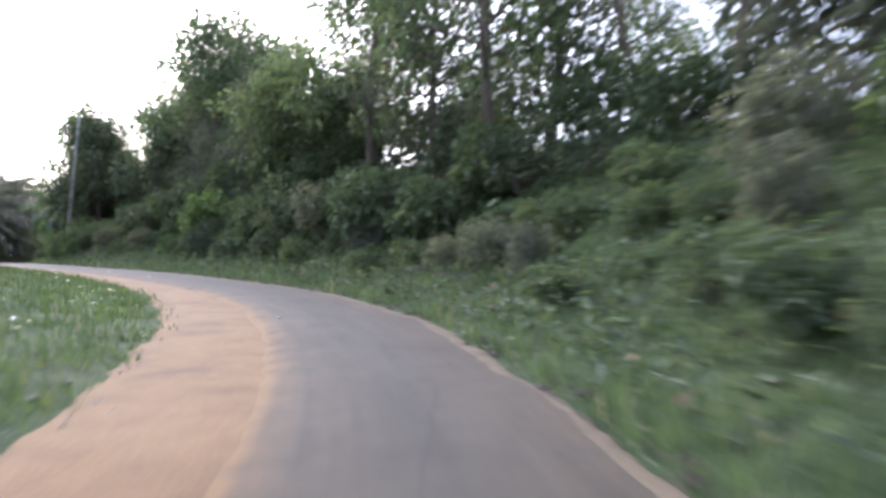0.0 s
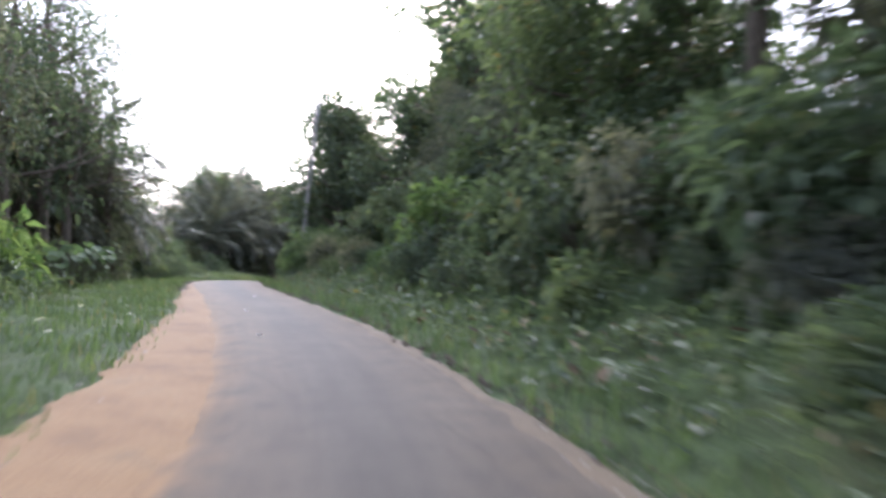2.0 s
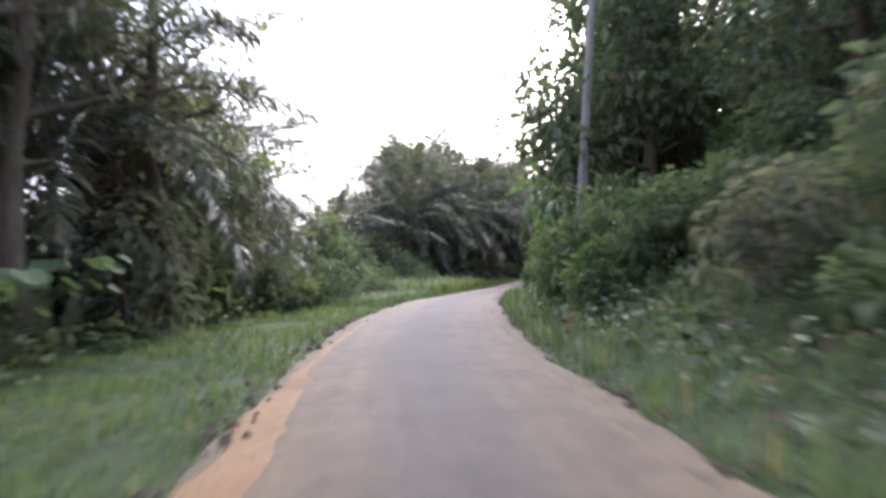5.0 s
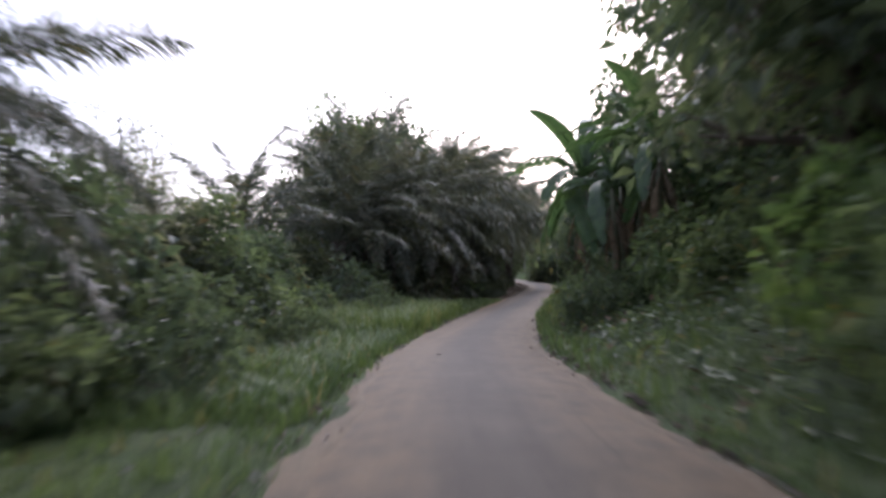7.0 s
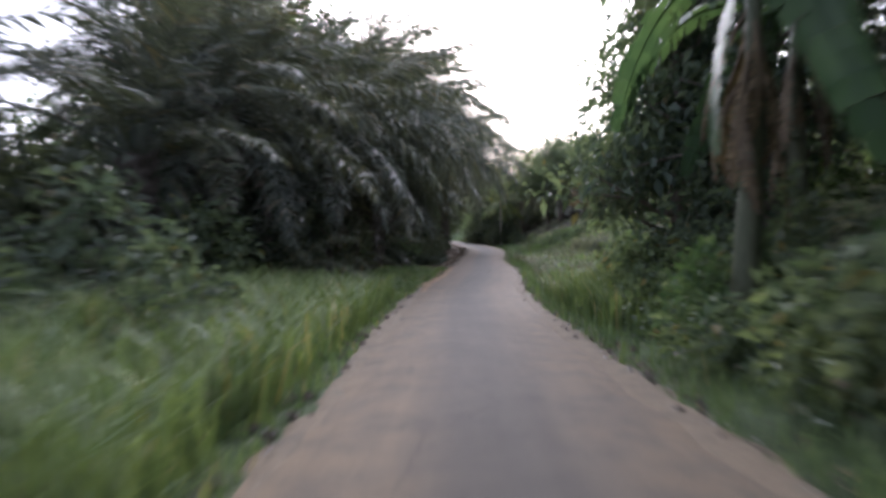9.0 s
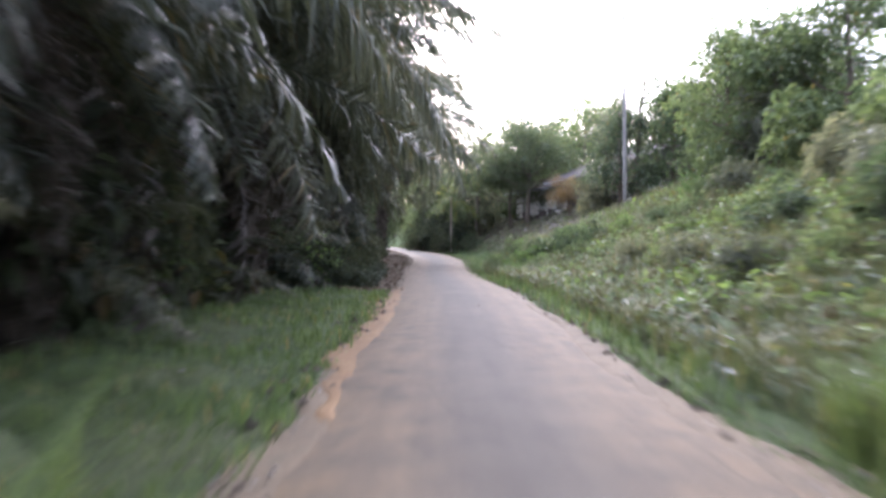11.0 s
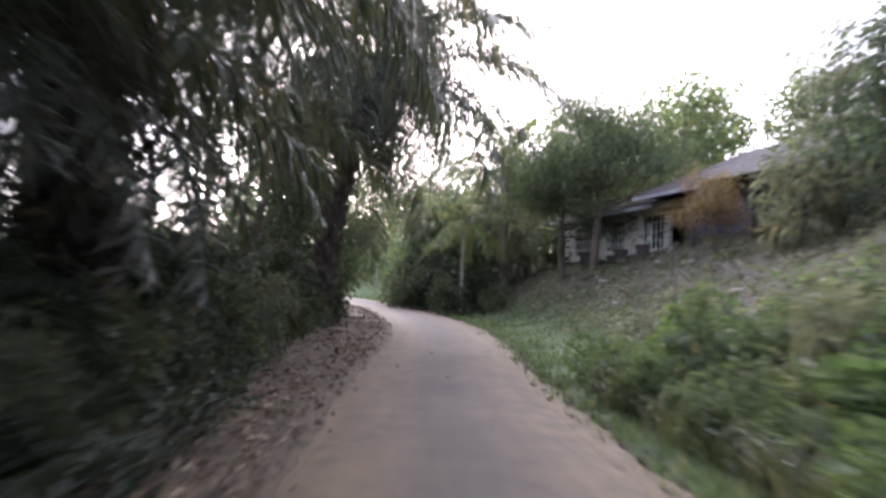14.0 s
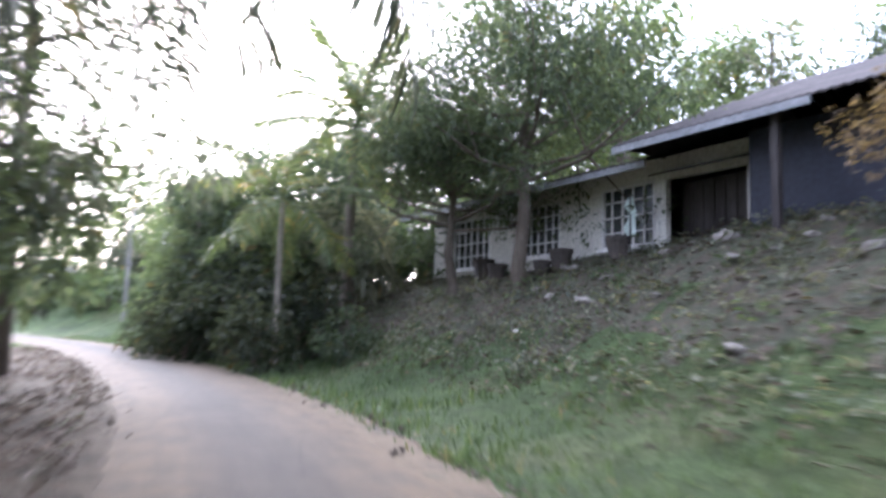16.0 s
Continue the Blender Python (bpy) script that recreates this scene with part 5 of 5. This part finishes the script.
leaf_carpet("leaf_litter", "pale leaf scraps and litter on the grass", -2, 30, -6, -2.6, 45, 0.15, WEED_FLOWER, rng, 0.2, flat=True)
leaf_carpet("leaf_litter", "brown leaves gathered along the lane's edges", -4, 125, 1.4, 1.9, 2600, 0.06, LITTER, rng, 0.01, flat=True)
leaf_carpet("leaf_litter", "brown leaves blown onto the lane's edge", 97, 135, -2.0, -1.15, 1500, 0.08, LITTER, rng, 0.01, flat=True, over=0.118,
            keep=lambda s, l, r: l < -1.3 - 0.25 * r.random(len(s)) ** 2 + 0.15 * (r.random(len(s)) < 0.15))

grass_field("tall_grass", "olive seeding grass and weeds over the open slope", 79, 112, 2.1, 10.5, 52000, 0.62, GRASS_DRY, rng, 0.7, 0.013,
            keep=lambda s, l, r: wave(s * 1.0, l * 1.0, 5.5, 4.0) + 0.4 * r.normal(size=len(s)) > -0.35)
# weeds share the undergrowth's leaf colour, darkened for shade
leaf_carpet("weeds", "weeds beside the lane, leaf colour darkened for palm shade", 98, 112, -4.6, -1.9, 26000, 0.13, LEAF_SHADE, rng, 0.45,
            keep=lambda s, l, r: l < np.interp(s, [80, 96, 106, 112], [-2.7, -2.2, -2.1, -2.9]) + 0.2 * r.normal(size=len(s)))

grass_field("verge_grass", "rough grass between the lane and the scrub", 56, 68, -4.8, -1.65, 9000, 0.4, GRASS, rng, 0.6, 0.012)

# ---- the house above the road ----
FLOOR = 1.75


def make_house():
    """Local x runs along the front, away down the road; the front faces +y."""
    top = thing("house", "single-storey cream house with grilled windows and weathered roof", "house")
    top.matrix_basis = pose(-48.8, 113.0, FLOOR, 0, 0, 126)
    high, x0, x1, back, th = 2.52, -5.0, 13.0, -8.0, 0.15
    holes = [(1.45, 3.45, 0.0, 2.0), (3.75, 5.4, 0.6, 2.05), (6.9, 8.4, 0.6, 2.0), (10.0, 12.0, 0.45, 2.0)]
    def wall(lo_, hi_):
        part("wall", Build().box(lo_, hi_), WALL_PAINT, top)
    x = x0
    for a, b, lo, hi in holes:
        wall((x, -th, -0.8), (a, 0, high))
        if lo > 0:
            wall((a, -th, -0.8), (b, 0, lo))
        wall((a, -th, hi), (b, 0, high))
        x = b
    wall((x, -th, -0.8), (x1, 0, high))
    part("end_wall", Build().box((x0 - th, back, -0.8), (x0, 0, high)), WALL_PAINT, top)
    part("end_wall", Build().box((x1, back, -0.8), (x1 + th, 0, high)), WALL_PAINT, top)
    part("back_wall", Build().box((x0, back, -0.8), (x1, back + th, high)), WALL_PAINT, top)
    part("floor", Build().box((x0, back + th, -0.8), (x1, -th, -0.02)), CONCRETE, top)
    part("ceiling", Build().box((x0, back + th, high - 0.08), (x1, -th, high - 0.02)), DARK_WOOD, top)
    part("room_wall", Build().box((3.6, -3.4, 0.0), (12.8, -3.3, high - 0.1)), DARK_WOOD, top)
    part("plinth", Build().box((3.6, 0.003, -0.8), (x1, 0.05, 0.25), bevel=0.01), DARK_WOOD, top, "dark painted plinth")
    for n, (a, b, lo, hi) in enumerate(holes[1:]):
        win = part("window", Build().box((a, -0.1, lo), (a + 0.06, 0.02, hi)).box((b - 0.06, -0.1, lo), (b, 0.02, hi))
                   .box((a, -0.1, lo), (b, 0.02, lo + 0.06)).box((a, -0.1, hi - 0.06), (b, 0.02, hi)), WHITE_PAINT, top, "white framed window with a grille")
        part("pane", Build().box((a + 0.06, -0.075, lo + 0.06), (b - 0.06, -0.065, hi - 0.06)), GLASS, win)
        cols = int(round((b - a) / 0.32))
        for i in range(1, cols):
            xx = a + (b - a) * i / cols
            part("bar", Build().box((xx - 0.02, -0.03, lo), (xx + 0.02, 0.005, hi)), WHITE_PAINT, win)
        for i in range(1, 4):
            zz = lo + (hi - lo) * i / 4
            part("bar", Build().box((a, -0.025, zz - 0.016), (b, 0.012, zz + 0.016)), WHITE_PAINT, win)
        part("sill", Build().box((a - 0.08, 0.0, lo - 0.08), (b + 0.08, 0.12, lo), bevel=0.01), WHITE_PAINT, win)
    # dark folding door set back in the porch opening
    door = part("porch_door", Build().box((1.45, -0.6, 0), (3.45, -0.55, 2.0)), DARK_WOOD, top, "dark folding door in the porch")
    for i in range(7):
        part("slat", Build().box((1.49 + i * 0.28, -0.55, 0.05), (1.72 + i * 0.28, -0.52, 1.96), bevel=0.008), DARK_WOOD, door)
    # main roof: corrugated sheets on both slopes
    def sheet(xa, xb, ya, za, yb, zb, step=0.19):
        n = int((xb - xa) / step) * 2
        xs = np.linspace(xa, xb, n + 1)
        bump_ = 0.03 * (np.arange(n + 1) % 2)
        pts = np.concatenate([np.stack([xs, 0 * xs + ya, za + bump_], 1), np.stack([xs, 0 * xs + yb, zb + bump_], 1),
                              np.stack([xs, 0 * xs + ya, za + bump_ - 0.03], 1), np.stack([xs, 0 * xs + yb, zb + bump_ - 0.03], 1)])
        m = n + 1
        f = [(i, i + 1, m + i + 1, m + i) for i in range(n)] + [(2 * m + i, 3 * m + i, 3 * m + i + 1, 2 * m + i + 1) for i in range(n)]
        f += [(i, 2 * m + i, 2 * m + i + 1, i + 1) for i in range(n)] + [(m + i, m + i + 1, 3 * m + i + 1, 3 * m + i) for i in range(n)]
        return Build().add(pts, f)
    part("roof", sheet(3.2, 13.8, 0.95, 2.27, -4.0, 3.85), ROOF, top)
    part("roof", sheet(3.2, 13.8, -8.8, 2.27, -4.0, 3.85), ROOF, top)
    part("fascia", Build().box((3.2, 0.9, 2.12), (13.8, 0.94, 2.28)), FASCIA, top, "pale fascia board")
    # higher porch roof over the near end
    part("roof", sheet(-6.2, 3.5, 1.6, 2.48, -3.6, 4.75), ROOF, top)
    part("roof", sheet(-6.2, 3.5, -8.8, 2.48, -3.6, 4.75), ROOF, top)
    part("fascia", Build().box((-0.8, 1.55, 2.33), (3.5, 1.6, 2.47)), FASCIA, top, "pale fascia board")
    for xg in (3.45, -6.15):
        part("gable", Build().add([(xg, 1.5, 2.47), (xg, -8.7, 2.47), (xg, -3.6, 4.7), (xg + 0.05, 1.5, 2.47), (xg + 0.05, -8.7, 2.47), (xg + 0.05, -3.6, 4.7)],
                                  [(0, 1, 2), (3, 5, 4), (0, 3, 4, 1), (1, 4, 5, 2), (2, 5, 3, 0)]), DARK_WOOD, top)
    for xp in (0.0, -3.0, -5.8):
        part("post", Build().box((xp - 0.07, 1.2, -0.8), (xp + 0.07, 1.34, 2.55), bevel=0.01), DARK_WOOD, top)
    # reaches up to the roof so its dark blue covers the shaded end
    part("porch_screen", Build().box((-5.4, 0.6, -0.6), (0.95, 0.65, 2.42)), BLUE, top, "blue porch screen, colour darkened for porch shade")
    part("awning", Build().add([(1.1, 0.02, 2.2), (3.4, 0.02, 2.2), (3.4, 0.6, 2.02), (1.1, 0.6, 2.02), (1.1, 0.02, 2.16), (3.4, 0.02, 2.16), (3.4, 0.6, 1.98), (1.1, 0.6, 1.98)],
                               [(0, 1, 2, 3), (7, 6, 5, 4), (3, 2, 6, 7), (0, 3, 7, 4), (1, 5, 6, 2)]), DARK_WOOD, top)


make_house()
HM = pose(-48.8, 113.0, FLOOR, 0, 0, 126)


def at_house(x, y):
    p = HM @ Vector((x, y, 0))
    return p.x, p.y, float(height(p.x, p.y)[0])


def make_pot(x, y, r, h):
    top = thing("plant_pot", "dark plant pot standing before the house wall", "plant pot", "pots before the house")
    px, py, pz = at_house(x, y)
    top.matrix_basis = pose(px, py, pz)
    part("pot", Build().tube([(0, 0, 0), (0, 0, h * 0.8), (0, 0, h * 0.82), (0, 0, h)], [r * 0.75, r, r * 1.1, r * 1.1], 12), CLAY, top)
    part("soil", Build().tube([(0, 0, h - 0.02), (0, 0, h + 0.01)], [r * 0.95, r * 0.9], 12), SOIL, top)


for x, y, r, h in ((6.3, 0.5, 0.28, 0.5), (6.9, 0.6, 0.22, 0.4), (8.8, 0.6, 0.25, 0.45), (9.6, 0.5, 0.3, 0.6), (4.2, 0.7, 0.25, 0.5)):
    make_pot(x, y, r, h)


def make_cloth():
    px, py, pz = at_house(4.0, 0.5)
    bd = Build()
    pts = [(0.06 * math.sin(i * 1.9) + 0.25 * (j / 4 - 0.5) * (1 + 0.4 * i / 5), 0.05 * math.cos(i * 2.3 + j), 1.35 - 0.17 * i) for i in range(6) for j in range(5)]
    bd.add(pts, [(i * 5 + j, i * 5 + j + 1, i * 5 + j + 6, i * 5 + j + 5) for i in range(5) for j in range(4)])
    top = thing("hanging_cloth", "pale green cloth hung on a stake before the porch", "cloth")
    top.matrix_basis = pose(px, py, pz, 0, 0, 120)
    part("cloth", bd, PALE_CLOTH, top, smooth=True)
    part("stake", Build().tube([(0, 0.02, -0.2), (0, 0.02, 1.4)], [0.02, 0.018], 6), DARK_WOOD, top)


make_cloth()


# ---- poles ----
def make_pole(x, y, z, high, r, tilt=(0, 0), arm=True):
    top = thing("utility_pole", "weathered grey concrete utility pole beside the lane", "utility pole", "utility poles")
    h = np.linspace(-0.6, high, 8)
    part("shaft", Build().tube(np.stack([0 * h, 0 * h, h], 1), r * np.linspace(1.15, 0.7, 8), 14), CONCRETE, top, smooth=True)
    if arm:
        part("bracket", Build().box((-0.09, -0.1, high - 0.75), (0.09, 0.1, high - 0.69), bevel=0.01), FASCIA, top)
        part("insulator", Build().tube([(0.08, 0, high - 0.72), (0.16, 0, high - 0.72), (0.2, 0, high - 0.72)], [0.02, 0.045, 0.03], 8), DARK_WOOD, top)
    top.matrix_basis = pose(x, y, z, *tilt, 0)
    return top


for x, y, high, tilt, thick in ((-24.3, 46.5, 9.0, (0, 5.5), 0.11), (-72.2, 133.5, 5.8, (0, 1), 0.09), (-44.9, 101.3, 9.5, (0, -1), 0.085)):
    make_pole(x, y, float(height(x, y)[0]), high, thick, tilt)


# ---- stones and small things ----
def stone_mesh(seed):
    r = np.random.default_rng(seed)
    bm = bmesh.new()
    bmesh.ops.create_icosphere(bm, subdivisions=1, radius=0.5)
    for v in bm.verts:
        v.co *= r.uniform(0.7, 1.15)
        v.co.z *= 0.6
    me = bpy.data.meshes.new("stone")
    bm.to_mesh(me)
    bm.free()
    return me


def stones(count, s0, s1, l0, l1, size, mat, label, group):
    shapes = [stone_mesh(k) for k in range(4)]
    for me in shapes:
        me.materials.append(mat)
    for i in range(count):
        s, l = rng.uniform(s0, s1), rng.uniform(l0, l1)
        x, y, z = spot(s, l)
        k = rng.uniform(*size)
        ob = new("stone", shapes[int(rng.integers(4))])
        ob.matrix_basis = pose(x, y, z + 0.12 * k, rng.uniform(-20, 20), rng.uniform(-20, 20), rng.uniform(0, 360)) @ Matrix.Diagonal((k, k * rng.uniform(0.6, 1), k * rng.uniform(0.6, 1), 1))
        tagged(ob, label, "stone", group)


def gravel(name, label, count, bands, size, mat):
    """Crumbs of stone and clod along the lane's edges, as one object."""
    bd = Build()
    base = np.array([(1, 0, 0), (-1, 0, 0), (0, 1, 0), (0, -1, 0), (0, 0, 0.8), (0, 0, -0.6)], float)
    tri = [(0, 2, 4), (2, 1, 4), (1, 3, 4), (3, 0, 4), (2, 0, 5), (1, 2, 5), (3, 1, 5), (0, 3, 5)]
    for s0, s1, la, lb, share in bands:
        n = int(count * share)
        s, l = rng.uniform(s0, s1, n), rng.normal((la + lb) / 2, abs(lb - la) / 3, n)
        x, y = at(s, l)
        z = np.maximum(height_sl(s, l, x, y), np.interp(s, S, CENTRE[:, 2]) + 0.005)
        for i in range(n):
            k = size * rng.uniform(0.3, 1.0) ** 2
            a = rng.uniform(0, 6.3)
            c, q = np.cos(a), np.sin(a)
            p = base * (k * rng.uniform(0.6, 1.2, (6, 1)))
            bd.add(np.stack([p[:, 0] * c - p[:, 1] * q, p[:, 0] * q + p[:, 1] * c, p[:, 2]], 1) + (x[i], y[i], z[i] + 0.2 * k), tri)
    tagged(new(name, bd.mesh(name, mat)), label, "gravel", kind="stuff")


gravel("gravel", "loose pale gravel along the lane's edges", 1500, ((0, 130, 1.4, 1.75, 0.6), (40, 98, -1.75, -1.4, 0.3), (0, 40, -2.7, -2.0, 0.1)), 0.035, STONE)
gravel("clods", "brown clods of earth along the lane's edges", 2600, ((0, 130, 1.45, 1.9, 0.4), (40, 98, -1.9, -1.45, 0.2), (97, 140, -4.0, -1.4, 0.7), (106, 138, 4.5, 9.5, 0.7)), 0.075, SOIL)
def lay_frond(s, l, turn, size):
    top = thing("fallen_frond", "dry brown palm frond lying on the bank", "palm frond", "fallen fronds")
    x, y, z = spot(s, l)
    top.matrix_basis = pose(x, y, z + 0.12, 0, 0, turn)
    ob = part("dry_frond", DRY_FRONDS[0], None, top)
    ob.matrix_basis = pose(0, 0, 0, 160, -8, 0) @ Matrix.Diagonal((size, size, size * 0.5, 1))


for s, l, turn, size in ((8.5, 3.2, 60, 0.45), (13.5, 3.4, 200, 0.4), (99.5, -3.0, 110, 0.6), (112, 5.6, 30, 0.5), (115.5, 6.6, 140, 0.55), (119, 5.2, 250, 0.5), (124, 6.2, 80, 0.6)):
    lay_frond(s, l, turn, size)


def lay_branch(s, l, turn, length, mat, label):
    top = thing("fallen_branch", label, "branch", "fallen branches")
    x, y, z = spot(s, l)
    top.matrix_basis = pose(x, y, z + 0.05, 0, 0, turn)
    t = np.linspace(0, 1, 7)
    main = np.stack([length * t, 0.12 * length * np.sin(3 * t), 0.06 + 0.05 * np.sin(5 * t)], 1)
    part("stem", Build().tube(main, 0.022 * (1.15 - t), 6), mat, top, smooth=True)
    for k, side in ((2, 1), (4, -1)):
        tip = main[k] + np.array([0.3, 0.22 * side, 0.08]) * length
        part("twig", Build().tube([main[k], (main[k] + tip) / 2 + [0, 0, 0.03], tip], [0.012, 0.009, 0.004], 5), mat, top, smooth=True)


for s, l, turn, length in ((17.3, 2.5, 40, 1.0), (11.6, 2.4, 75, 0.8), (72.5, 2.1, 10, 0.7)):
    lay_branch(s, l, turn, length, PALE_BARK, "pale bare branch lying on the verge")


for i in range(26):
    lay_branch(rng.uniform(107, 126), rng.uniform(4.4, 8.6), rng.uniform(0, 360), rng.uniform(0.5, 1.3), (PALE_BARK, BARK)[i % 3 == 0], "dry cut branch lying on the bare slope")


def lay_chips(spots, mat, label, size):
    shapes = [stone_mesh(k + 9) for k in range(3)]
    for me in shapes:
        me.materials.append(mat)
    for i, (s, l) in enumerate(spots):
        x, y = at(s, l)
        ob = new("road_chip", shapes[i % 3])
        ob.matrix_basis = pose(float(x), float(y), float(np.interp(s, S, CENTRE[:, 2])) + 0.062, 0, 0, 50 * i) @ Matrix.Diagonal((size, size * 0.7, size * 0.5, 1))
        tagged(ob, label, "stone chip", "chips on the lane")


lay_chips(((112.4, 0.1), (116, -0.2), (113.6, -0.75), (93, 0.3), (62, -0.5)), SOIL, "dark clod of earth lying on the lane", 0.11)
lay_chips(((26, -0.55), (30.5, -0.5), (12, -0.7), (36, 0.2)), WHITE_STONE, "pale stone chip lying on the lane", 0.09)
stones(55, 104, 132, 5.0, 9.5, (0.15, 0.55), STONE, "grey rubble stone on the slope below the house", "rubble on the slope")
stones(8, 103, 128, 3.5, 8.5, (0.1, 0.2), WHITE_STONE, "pale broken stone on the grassy slope", "pale stones")
stones(20, 0, 90, 1.75, 2.3, (0.05, 0.13), STONE, "small stone at the edge of the lane", "stones along the lane")
stones(26, 0, 90, -2.9, -2.0, (0.06, 0.18), STONE, "small stone at the edge of the lane", "stones along the lane")
stones(8, 0, 26, 1.7, 3.2, (0.08, 0.2), WHITE_STONE, "pale stone at the edge of the lane", "pale stones")

forget(*TALL_TREE, *BUSH, *WEED, *THICKET, *TREE, *FAR_TREE, *OIL, BAN, KELADI, YAM_TALL, YOUNG, TALL, MANGO, ORANGE)
